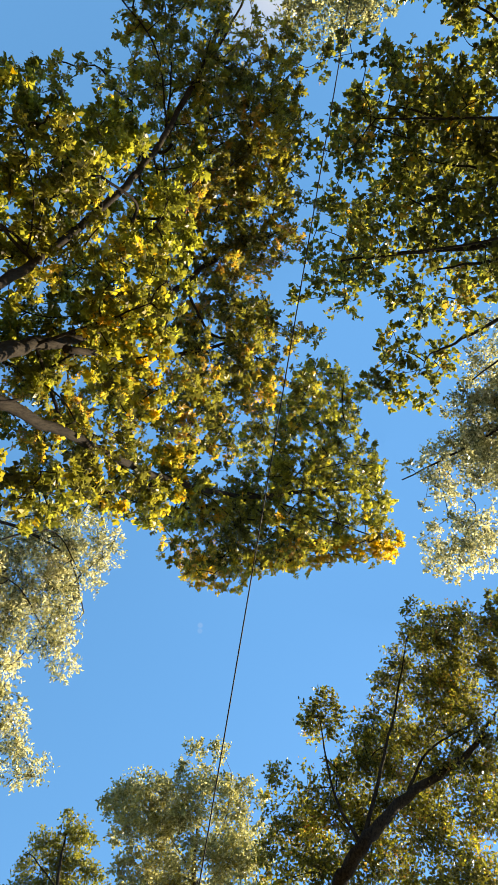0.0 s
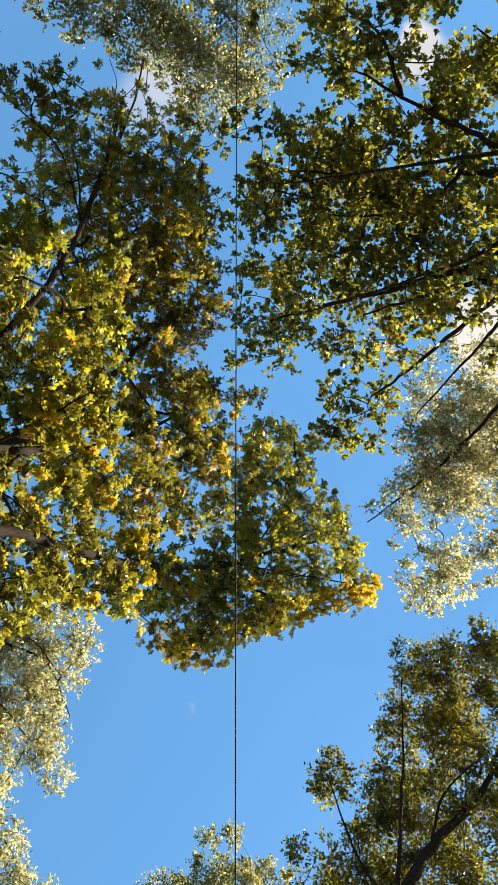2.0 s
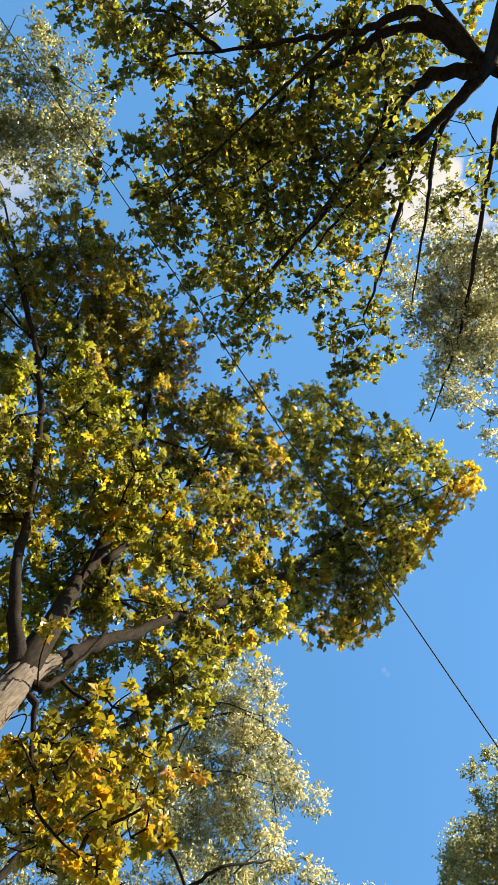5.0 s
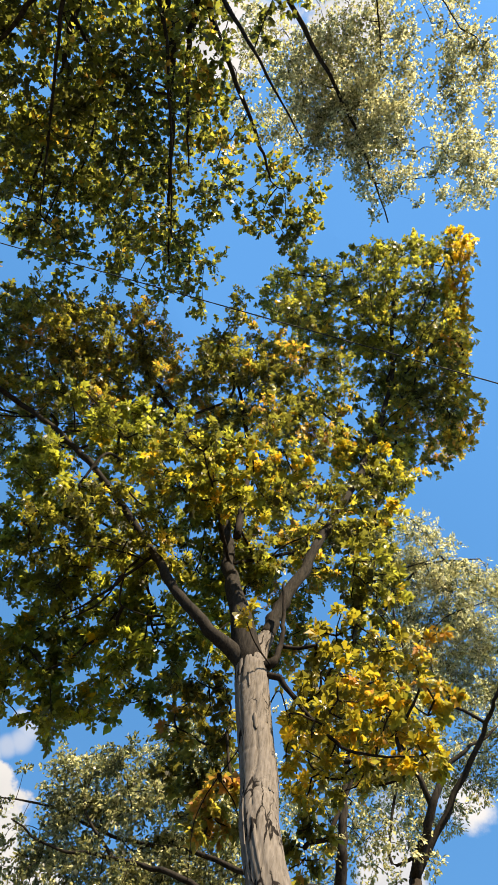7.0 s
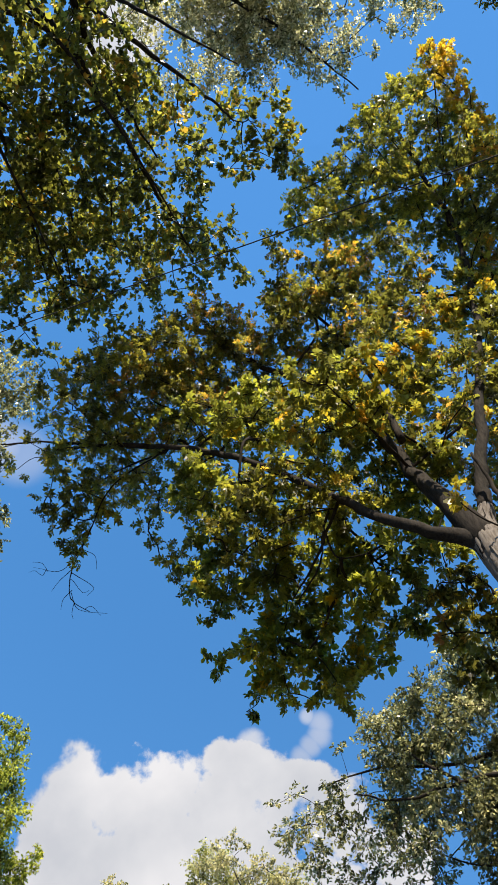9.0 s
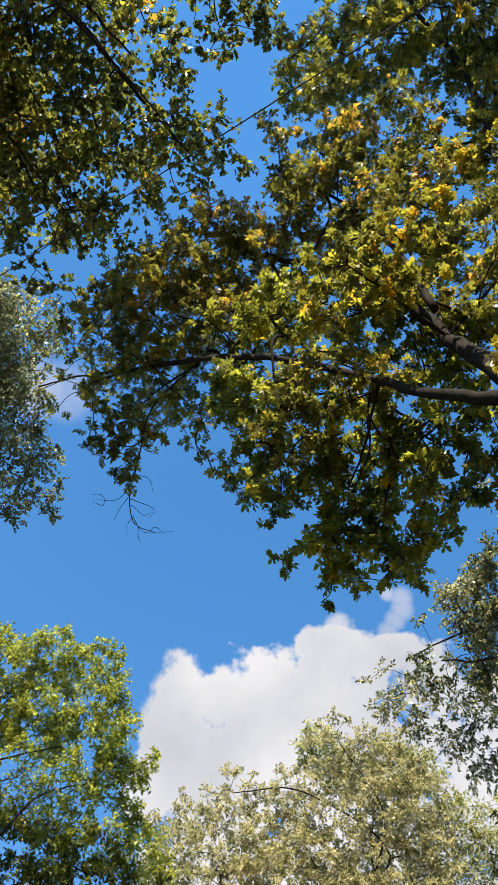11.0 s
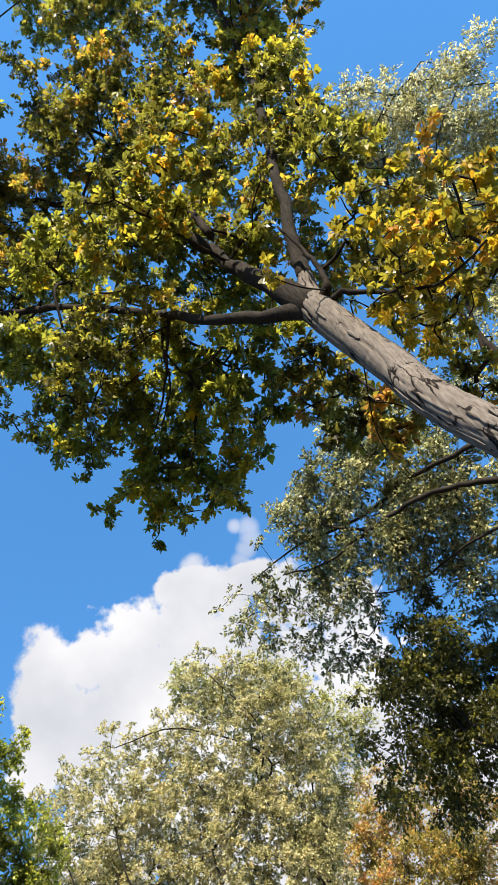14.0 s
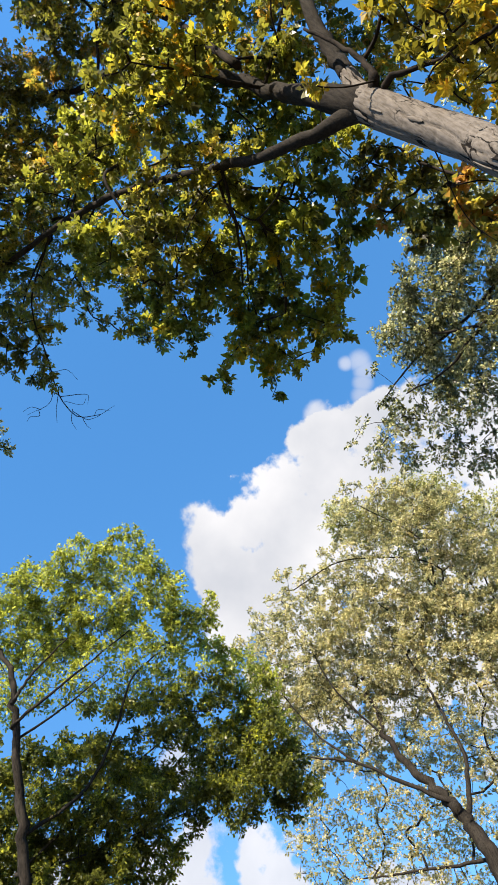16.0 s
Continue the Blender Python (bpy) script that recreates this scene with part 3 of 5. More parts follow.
# hickory
BOUGHS['hickory'] = [
    dict(leaf='yellow_green', limbs=[
        (0.057, 0.026, [(0.04, 3.7, 6.77), (-0.69, 3.62, 7.35), (-1.24, 3.74, 8.34), (-2.16, 3.4, 9.17), (-3.17, 3.31, 10.09), (-4.67, 3.3, 11.2), (-6.13, 3.5, 12.52)]),
        (0.02, 0.007, [(-1.24, 3.74, 8.34), (-1.61, 4.13, 7.91), (-1.94, 4.39, 7.68)]),
        (0.02, 0.007, [(-1.27, 3.74, 8.44), (-1.47, 3.93, 8.15), (-1.58, 4.16, 7.84), (-1.88, 4.4, 7.63)]),
        (0.013, 0.005, [(-1.47, 3.93, 8.15), (-1.39, 4.15, 7.88), (-1.07, 4.13, 7.77)]),
        (0.013, 0.005, [(-1.34, 3.78, 8.25), (-1.81, 3.75, 8.17), (-2.09, 3.8, 8.08)]),
    ], masses=[
        (0.28, 0.9, 0.85, [(-3.86, 2.71, 10.16), (-2.9, 3.3, 10.01), (-1.9, 3.7, 9.79), (-1.03, 4.11, 9.09), (-0.06, 4.22, 8.05), (0.02, 4.05, 9.15), (-0.2, 3.63, 9.98), (-0.75, 2.94, 10.81), (-1.88, 3.01, 10.98), (-2.88, 3.2, 10.7), (-3.56, 2.91, 10.56)]),
        (0.24, 0.75, 1.0, [(-3.27, 3.57, 8.86), (-3.43, 4.36, 8.83), (-3.02, 4.86, 8.30), (-3.09, 5.11, 7.88), (-3.00, 5.67, 7.48), (-2.41, 5.55, 7.59), (-2.07, 5.68, 7.36), (-1.38, 5.66, 7.33), (-1.34, 5.48, 7.48), (-0.86, 5.21, 7.54), (-0.75, 4.95, 7.54), (-0.41, 4.82, 7.44), (-0.10, 4.51, 7.45), (-0.10, 4.28, 7.79), (-0.53, 4.20, 8.23), (-1.26, 3.95, 8.86), (-2.09, 3.74, 9.55), (-3.19, 3.71, 10.38), (-3.74, 3.74, 10.16)]),
    ]),
    dict(leaf='hickory_dark', shape='palm', limbs=[
        (0.04, 0.014, [(-3.84, 3.27, 10.54), (-4.53, 3.28, 11.1), (-4.92, 3.58, 11.94), (-6.33, 3.5, 12.99), (-7.56, 3.36, 13.39)]),
        (0.025, 0.007, [(-3.63, 3.48, 10.8), (-4.98, 3.95, 11.77), (-5.72, 4.23, 11.99)]),
        (0.02, 0.006, [(-4.81, 3.62, 11.97), (-5.29, 3.01, 12.28), (-5.77, 2.4, 12.53)]),
        (0.015, 0.005, [(-3.64, 3.42, 10.56), (-4.52, 3.67, 10.46), (-5.12, 4.26, 10.28), (-5.48, 4.63, 10.09), (-5.64, 5.02, 9.99), (-5.43, 5.3, 9.95)]),
        (0.007, 0.002, [(-5.18, 4.31, 10.23), (-5.6, 4.57, 10.05), (-5.93, 4.36, 9.95)]),
        (0.006, 0.002, [(-5.49, 4.66, 10.07), (-5.33, 5.02, 10.16), (-5.43, 5.09, 10.07)]),
        (0.006, 0.002, [(-5.62, 4.95, 10.03), (-5.57, 5.2, 9.93), (-5.22, 5.42, 10.0)]),
        (0.006, 0.002, [(-5.44, 4.61, 10.12), (-5.66, 4.68, 9.96), (-5.79, 4.76, 9.83)]),
        (0.005, 0.002, [(-5.85, 4.51, 9.93), (-5.92, 4.41, 9.93), (-6.0, 4.39, 9.89)]),
        (0.005, 0.002, [(-5.77, 4.5, 9.98), (-5.82, 4.37, 10.02), (-5.92, 4.29, 9.98)]),
        (0.005, 0.002, [(-5.49, 4.77, 10.01), (-5.48, 5.02, 10.08), (-5.38, 5.04, 10.13)]),
        (0.005, 0.002, [(-5.6, 4.93, 10.06), (-5.73, 4.98, 9.95), (-5.79, 5.09, 9.86)]),
        (0.005, 0.002, [(-5.61, 5.09, 9.97), (-5.66, 5.19, 9.88), (-5.66, 5.27, 9.83)]),
        (0.005, 0.002, [(-5.5, 5.23, 9.95), (-5.4, 5.24, 10.0), (-5.31, 5.4, 9.96)]),
        (0.006, 0.002, [(-5.2, 4.41, 10.17), (-5.09, 4.54, 10.17), (-5.11, 4.72, 10.07)]),
    ], masses=[
        (0.22, 0.75, 0.62, [(-2.58, 4.17, 8.04), (-2.84, 3.61, 8.27), (-2.45, 3.2, 8.62), (-1.63, 3.22, 8.85), (-1.02, 3.61, 8.78), (-0.66, 4.14, 8.53)]),
        (0.32, 1.2, 0.27, [(-4.21, 5.84, 10.44), (-4.64, 5.59, 10.78), (-4.55, 5.12, 11.08), (-5.33, 4.7, 11.64), (-6.26, 4.28, 12.04), (-6.64, 3.12, 12.57), (-5.95, 2.81, 13.04), (-5.88, 2.26, 13.2), (-5.01, 2.22, 13.28), (-4.45, 3.22, 12.61), (-4.29, 3.87, 11.77), (-3.52, 4.61, 10.71), (-3.28, 5.41, 9.98)]),
        (0.32, 1.2, 0.28, [(-6.52, 3.85, 11.67), (-6.48, 3.54, 12.17), (-6.46, 3.26, 12.63), (-5.99, 2.88, 12.65), (-5.63, 2.09, 12.67), (-5.08, 1.83, 12.98), (-4.22, 2.33, 12.91), (-3.59, 2.04, 13.49), (-3.14, 2.19, 13.59), (-3.37, 2.89, 12.74), (-3.19, 3.38, 11.66), (-2.1, 3.52, 10.92), (-1.81, 3.99, 9.78)]),
        (0.31, 0.9, 0.5, [(-5.48, 2.77, 10.97), (-5.09, 2.52, 11.23), (-4.95, 1.88, 11.41), (-4.27, 1.82, 11.7), (-3.35, 1.91, 11.98), (-2.45, 2.15, 12.15), (-2.31, 2.55, 12.1), (-2.64, 3.31, 11.85), (-3.02, 3.95, 11.55), (-3.61, 3.82, 11.43), (-4.26, 3.65, 11.26), (-4.79, 3.42, 11.11), (-5.34, 3.09, 10.95)]),
        (0.26, 0.6, 0.7, [(-5.72, 3.49, 10.25), (-5.51, 3.27, 10.45), (-5.2, 3.26, 10.62), (-4.83, 3.6, 10.69), (-4.67, 3.91, 10.65), (-4.42, 4.18, 10.65), (-4.77, 4.26, 10.46), (-5.11, 4.34, 10.25), (-5.38, 4.51, 10.02), (-5.55, 4.28, 10.03), (-5.48, 4.0, 10.19), (-5.71, 3.73, 10.17)]),
        (0.21, 0.45, 0.7, [(-4.53, 3.43, 10.54), (-4.06, 3.5, 10.71), (-3.84, 3.87, 10.66), (-4.13, 4.03, 10.48), (-4.39, 3.8, 10.47)]),
    ]),
    dict(leaf='brown_green', shape='palm', limbs=[
        (0.09, 0.028, [(-0.01, 3.59, 6.71), (-0.43, 3.74, 8.61), (-0.82, 3.45, 9.72), (-1.62, 3.21, 11.32), (-2.82, 2.75, 12.65)]),
        (0.022, 0.008, [(-1.17, 2.74, 12.13), (-1.48, 2.23, 12.98), (-1.53, 1.85, 13.65)]),
    ], masses=[
        (0.33, 1.05, 0.6, [(-3.47, 1.87, 12.86), (-2.92, 1.94, 12.99), (-2.46, 2.31, 13.04), (-1.85, 2.78, 12.75), (-2.08, 3.31, 12.12), (-2.28, 3.64, 10.87), (-3.16, 3.56, 10.99), (-3.71, 3.26, 11.06), (-4.51, 2.86, 10.85), (-4.1, 1.95, 12.17)]),
        (0.31, 1.05, 0.5, [(-3.38, 3.41, 12.09), (-3.33, 2.75, 12.3), (-3.13, 1.92, 12.54), (-2.6, 1.95, 12.67), (-2.1, 2.51, 12.66), (-1.86, 1.94, 12.81), (-1.25, 1.74, 12.93), (-0.49, 2.04, 12.94), (-0.45, 2.96, 12.73), (-0.84, 3.73, 12.47), (-1.86, 4.13, 12.2), (-2.72, 3.96, 12.09)]),
    ]),
    dict(leaf='orange_green', shape='palm', limbs=[
        (0.044, 0.014, [(-0.43, 3.39, 8.62), (-0.6, 3.26, 10.76), (-1.08, 2.81, 12.58), (-1.63, 2.29, 13.72)]),
    ], masses=[
        (0.27, 1.2, 0.75, [(-1.54, 3.95, 9.08), (-1.22, 3.65, 9.93), (-0.13, 3.57, 10.17), (0.67, 3.19, 10.26), (1.03, 3.38, 9.99), (1.0, 4.05, 9.37), (0.81, 4.55, 8.77), (0.49, 4.95, 8.19), (0.23, 4.76, 8.34), (-0.08, 4.64, 8.44), (-0.83, 4.41, 8.92)]),
        (0.35, 1.2, 0.7, [(-1.72, 1.51, 13.86), (-1.22, 1.93, 13.86), (-1.04, 1.64, 14.06), (-0.19, 1.79, 14.37), (-0.16, 2.22, 14.01), (0.41, 2.08, 13.86), (0.78, 2.66, 12.68), (0.71, 3.26, 11.62), (0.62, 3.7, 10.7), (-0.19, 3.78, 10.4), (-0.79, 3.13, 11.53), (-1.74, 3.23, 11.88), (-2.02, 2.57, 13.07), (-2.02, 1.97, 13.77)]),
        (0.24, 1.0, 0.7, [(1.95, 3.60, 13.40), (1.45, 2.96, 13.64), (1.28, 2.02, 13.86), (1.38, 1.26, 13.95), (1.85, 0.39, 13.94), (2.31, 0.87, 13.84), (2.49, 1.81, 13.70), (2.95, 2.72, 13.42), (2.59, 3.19, 13.39)]),
    ]),
    dict(leaf='hickory_green', shape='palm', limbs=[
        (0.075, 0.024, [(0.07, 3.54, 6.73), (0.2, 3.59, 7.83), (0.46, 3.38, 8.91), (0.98, 3.07, 11.38), (1.33, 2.29, 13.84), (1.17, 1.21, 15.67), (0.97, 0.09, 16.94)]),
        (0.037, 0.012, [(1.1, 3.19, 11.32), (1.61, 2.7, 13.72), (1.88, 2.4, 14.36)]),
        (0.025, 0.01, [(1.3, 2.08, 14.34), (1.74, 0.63, 15.94), (1.99, -0.3, 16.67)]),
        (0.025, 0.01, [(1.23, 1.76, 14.85), (0.33, 1.23, 15.73), (-0.72, 0.87, 16.36)]),
    ], masses=[
        (0.34, 1.2, 0.85, [(-1.5, 1.96, 15.77), (-1.51, 0.96, 16.47), (-0.82, 0.67, 16.54), (-0.11, 0.74, 16.56), (0.32, 0.01, 16.73), (1.26, -0.33, 16.82), (1.84, -0.53, 16.76), (2.23, -0.05, 16.56), (2.35, 0.8, 16.37), (2.46, 1.51, 15.98), (2.52, 2.3, 15.56), (2.38, 2.73, 14.88), (2.15, 3.22, 14.35), (1.97, 3.61, 13.95), (1.63, 3.04, 14.15), (1.13, 2.47, 14.64), (0.0, 2.37, 15.17)]),
        (0.28, 1.0, 0.4, [(-0.72, 2.08, 14.91), (-1.40, 1.54, 14.93), (-1.29, 0.91, 15.00), (-0.49, 0.61, 15.07), (0.14, 0.09, 15.09), (0.98, -0.41, 15.05), (1.79, 0.11, 14.97), (1.80, 1.15, 14.92), (1.49, 2.19, 14.83), (0.34, 1.98, 14.94)]),
    ]),
    dict(leaf='yellow_fringe', shape='palm', limbs=[
        (0.025, 0.01, [(1.33, 2.29, 13.84), (1.97, 1.34, 14.95), (2.21, 0.07, 16.18)]),
    ], masses=[
        (0.26, 0.75, 0.8, [(2.03, -0.74, 16.42), (2.59, -0.24, 16.35), (2.53, 0.5, 16.35), (2.89, 0.89, 16.26), (3.12, 2.4, 16.04), (3.6, 3.3, 15.75), (3.21, 3.89, 15.69), (2.87, 4.33, 15.64), (2.49, 4.14, 15.77), (2.74, 3.23, 15.96), (2.4, 1.99, 16.24), (2.11, 0.85, 16.4), (1.59, -0.34, 16.49)]),
        (0.15, 0.5, 0.7, [(3.09, 3.40, 15.11), (3.42, 3.04, 15.11), (3.39, 2.25, 15.27), (2.85, 1.98, 15.44), (2.69, 1.10, 15.57), (2.37, 0.13, 15.68), (2.09, -0.69, 15.70), (1.62, -0.74, 15.77), (1.96, 0.35, 15.74), (2.19, 1.42, 15.63), (2.48, 2.39, 15.45), (2.67, 3.25, 15.23)]),
    ]),
    dict(leaf='yellow_some', limbs=[
        (0.02, 0.007, [(-0.43, 3.74, 8.61), (-0.78, 3.01, 8.6), (-1.02, 2.54, 8.6)]),
        (0.02, 0.007, [(0.53, 3.68, 9.6), (1.0, 3.33, 9.68), (1.38, 3.08, 11.0)]),
    ], masses=[
        (0.19, 0.6, 0.75, [(-1.7, 2.45, 8.69), (-1.02, 2.22, 8.85), (-0.38, 2.24, 8.88), (0.14, 2.28, 8.86), (0.33, 2.7, 8.71), (-0.13, 3.07, 8.59), (-0.73, 3.17, 8.54), (-1.33, 3.25, 8.44), (-1.66, 2.97, 8.5)]),
        (0.16, 0.5, 0.75, [(0.87, 2.79, 8.26), (1.20, 2.90, 8.16), (1.45, 3.32, 7.94), (1.27, 3.67, 7.82), (0.90, 3.59, 7.94), (0.65, 3.23, 8.13)]),
        (0.24, 0.75, 0.6, [(0.39, 2.88, 13.04), (1.43, 2.32, 13.67), (2.05, 2.42, 13.55), (1.69, 3.03, 11.91), (1.73, 3.19, 10.89), (1.36, 3.26, 9.97), (1.52, 3.28, 9.27), (1.29, 3.41, 8.26), (1.02, 3.56, 7.9), (0.76, 3.49, 8.33), (0.85, 3.32, 9.38), (0.66, 3.41, 11.3)]),
    ]),
    dict(leaf='yellow', limbs=[
        (0.022, 0.007, [(0.18, 3.57, 6.7), (0.52, 3.64, 6.34), (0.89, 3.66, 6.06), (1.37, 3.51, 6.02)]),
        (0.034, 0.012, [(0.23, 3.55, 6.87), (0.22, 3.46, 7.28), (0.15, 3.33, 7.75)]),
    ], masses=[
        (0.14, 0.6, 0.55, [(0.29, 3.53, 6.45), (0.56, 3.17, 6.64), (0.89, 3.14, 6.59), (1.09, 3.37, 6.4), (1.44, 3.34, 6.31), (1.67, 3.59, 6.05), (1.46, 3.8, 5.96), (1.21, 3.65, 6.17), (0.88, 3.9, 6.07), (0.76, 4.12, 5.91), (0.51, 4.17, 5.91), (0.4, 3.85, 6.2)]),
        (0.14, 0.3, 1.0, [(-0.34, 3.03, 6.61), (-0.07, 2.96, 6.65), (0.04, 3.17, 6.52), (-0.21, 3.28, 6.47)]),
        (0.15, 0.7, 0.2, [(0.45, 3.65, 7.26), (0.72, 3.24, 7.45), (1.18, 3.33, 7.30), (1.54, 3.06, 7.33), (1.84, 3.50, 6.99), (1.72, 4.04, 6.67), (1.29, 4.41, 6.54), (0.83, 4.66, 6.45), (0.51, 4.29, 6.81)]),
    ]),
    dict(leaf='brown_green', limbs=[
        (0.007, 0.003, [(0.22, 3.73, 6.31), (0.09, 4.1, 6.22), (-0.09, 4.49, 5.89), (-0.03, 4.8, 5.56)]),
        (0.007, 0.003, [(0.34, 3.77, 6.64), (0.7, 4.47, 6.42), (0.89, 4.9, 6.19)]),
    ], masses=[
        (0.13, 0.35, 0.9, [(-0.02, 4.48, 6.44), (0.26, 4.54, 6.37), (0.36, 4.75, 6.18), (0.15, 4.98, 5.99), (-0.11, 4.93, 6.05), (-0.24, 4.82, 6.16)]),
        (0.15, 0.45, 1.0, [(0.62, 4.7, 6.44), (0.9, 4.64, 6.43), (1.14, 4.76, 6.26), (0.94, 5.05, 6.01), (0.7, 5.07, 6.05)]),
        (0.16, 0.5, 0.8, [(-0.73, 4.37, 7.43), (-0.13, 4.23, 7.54), (0.15, 4.66, 7.21), (0.16, 5.22, 6.72), (-0.23, 5.40, 6.57), (-0.56, 5.05, 6.90)]),
        (0.16, 0.8, 0.2, [(0.85, 4.00, 8.27), (1.36, 3.80, 8.28), (1.76, 4.01, 8.05), (1.73, 4.49, 7.76), (1.54, 5.10, 7.36), (1.00, 5.02, 7.57), (0.72, 4.48, 8.01)]),
    ]),
]
# maple
BOUGHS['maple'] = [
    dict(leaf='maple_green', limbs=[
        (0.094, 0.017, [(-2.64, -3.1, 10.29), (-3.19, -2.5, 10.88), (-3.22, -1.84, 12.14), (-3.2, -0.52, 13.38), (-3.03, 1.27, 14.29)]),
        (0.075, 0.014, [(-2.64, -3.1, 10.29), (-2.7, -2.51, 11.03), (-3.04, -1.73, 12.52), (-2.95, -0.38, 13.76)]),
        (0.062, 0.014, [(-2.64, -3.1, 10.29), (-2.73, -2.4, 11.37), (-2.52, -1.89, 12.63), (-1.9, -0.98, 13.93), (-1.65, -0.52, 14.44)]),
        (0.05, 0.012, [(-2.64, -3.1, 10.29), (-2.64, -2.53, 11.36), (-2.22, -2.13, 12.96), (-1.32, -1.31, 14.58)]),
    ], masses=[
        (0.46, 1.8, 0.75, [(-5.12, 1.36, 14.33), (-5.5, 0.7, 13.91), (-4.84, -0.61, 13.38), (-4.03, -1.67, 12.29), (-3.08, -2.79, 10.91), (-2.63, -2.68, 11.72), (-2.56, -2.15, 12.65), (-2.17, -1.64, 13.43), (-2.06, -1.12, 14.12), (-2.37, -0.71, 14.25), (-2.05, -0.2, 14.62), (-2.07, 0.67, 14.91), (-2.3, 1.72, 14.93), (-2.77, 1.89, 14.97), (-3.98, 1.63, 14.7)]),
        (0.42, 1.5, 0.4, [(-5.3, -0.74, 13.17), (-3.54, -2.95, 11.04), (-2.63, -2.72, 11.55), (-2.68, -2.16, 12.46), (-2.23, -1.64, 13.27), (-2.52, -1.14, 13.88), (-3.2, -0.53, 14.23), (-4.45, -0.36, 14.02)]),
        (0.36, 0.9, 1.0, [(-1.77, 0.75, 14.95), (-2.16, 0.21, 14.91), (-2.23, -0.67, 14.88), (-1.68, -1.11, 14.94), (-0.72, -0.69, 15.05), (-0.51, 0.12, 15.07), (-0.98, 0.64, 15.03)]),
        (0.42, 1.5, 0.5, [(-3.94, -3.29, 13.42), (-2.19, -4.09, 13.58), (-1.72, -3.24, 13.90), (-1.97, -2.20, 14.09), (-3.05, -2.13, 13.92)]),
    ]),
    dict(leaf='maple_green', limbs=[
        (0.075, 0.014, [(-2.64, -3.1, 10.29), (-3.6, -2.7, 10.34), (-4.13, -2.09, 11.11), (-4.59, -1.3, 12.03), (-4.95, -0.34, 12.77), (-5.37, 0.84, 13.38)]),
        (0.037, 0.01, [(-4.32, -1.7, 11.43), (-4.27, -1.22, 12.5), (-4.37, -0.31, 13.01), (-4.7, 0.34, 13.52)]),
    ], masses=[
        (0.44, 1.8, 1.0, [(-6.12, 1.27, 13.9), (-6.63, 0.8, 13.33), (-6.11, -0.42, 12.79), (-5.04, -1.92, 11.82), (-3.75, -3.46, 10.09), (-2.66, -3.19, 10.25), (-3.06, -2.65, 10.96), (-3.89, -1.63, 12.35), (-4.68, -0.56, 13.44), (-5.33, 0.75, 13.97), (-5.14, 1.41, 14.32)]),
    ]),
    dict(leaf='maple_green', limbs=[
        (0.069, 0.012, [(-2.64, -3.1, 10.29), (-3.55, -2.74, 10.01), (-4.1, -2.33, 10.73), (-4.77, -1.74, 11.22), (-5.69, -0.92, 11.87), (-6.53, -0.04, 12.29)]),
        (0.05, 0.01, [(-2.64, -3.1, 10.29), (-4.27, -2.76, 9.67), (-5.16, -2.3, 10.37), (-6.01, -1.76, 10.86)]),
        (0.037, 0.01, [(-5.69, -0.92, 11.87), (-6.6, -0.65, 11.87), (-7.27, -0.16, 12.17)]),
        (0.037, 0.01, [(-4.27, -1.72, 10.86), (-4.53, -0.5, 11.71), (-4.85, 0.93, 12.7)]),
        (0.037, 0.01, [(-3.12, -1.99, 10.89), (-2.96, -0.91, 11.88), (-2.93, 0.78, 13.61)]),
    ], masses=[
        (0.45, 1.8, 1.05, [(-7.62, 0.79, 13.08), (-8.2, 0.73, 13.05), (-8.65, 1.03, 13.08), (-8.55, -0.36, 12.44), (-5.65, -3.25, 10.22), (-4.49, -3.56, 9.68), (-3.59, -3.44, 10.17), (-4.91, -1.89, 11.88), (-5.97, -0.37, 12.86), (-6.69, 0.88, 13.29)]),
        (0.4, 1.5, 0.3, [(-4.62, -2.11, 11.37), (-2.36, -2.6, 11.33), (-2.25, -1.72, 12.17), (-2.61, -0.86, 13.12), (-3.88, -0.38, 13.15), (-4.77, -0.56, 12.5)]),
        (0.45, 1.5, 0.6, [(-5.2, -1.6, 11.2), (-3.94, -2.02, 11.66), (-3.8, -1.15, 12.32), (-3.94, -0.03, 13.29), (-3.91, 1.63, 13.99), (-4.55, 1.69, 13.78), (-5.21, 2.38, 13.91), (-5.68, 2.7, 13.65)]),
        (0.46, 1.2, 0.5, [(-5.27, -0.99, 13.12), (-3.63, -0.59, 13.71), (-2.71, 0.19, 14.09), (-2.28, 1.7, 14.69), (-2.47, 2.27, 14.59), (-3.83, 2.03, 14.5), (-4.92, 1.98, 14.34), (-6.14, 2.23, 13.81), (-6.89, 1.9, 13.48)]),
    ]),
    # sun-side bough beyond the view, added so that its foliage dapples the hickory
    dict(leaf='maple_green', limbs=[
        (0.075, 0.014, [(-2.64, -3.1, 10.29), (-1.42, -3.46, 9.86), (-0.21, -4.04, 10.21), (1.22, -4.5, 10.74)]),
        (0.037, 0.012, [(-1.42, -3.46, 9.86), (-0.95, -4.17, 9.43), (-0.13, -4.81, 9.29)]),
    ], masses=[
        (0.38, 2.4, 0.6, [(-2.15, -3.3, 10.68), (-1.09, -5.33, 9.51), (0.61, -5.7, 10.03), (2.15, -5.49, 10.81), (2.68, -4.28, 11.8), (2.17, -3.51, 12.2), (0.59, -3.57, 11.92), (-0.53, -3.57, 11.45)]),
    ]),
]
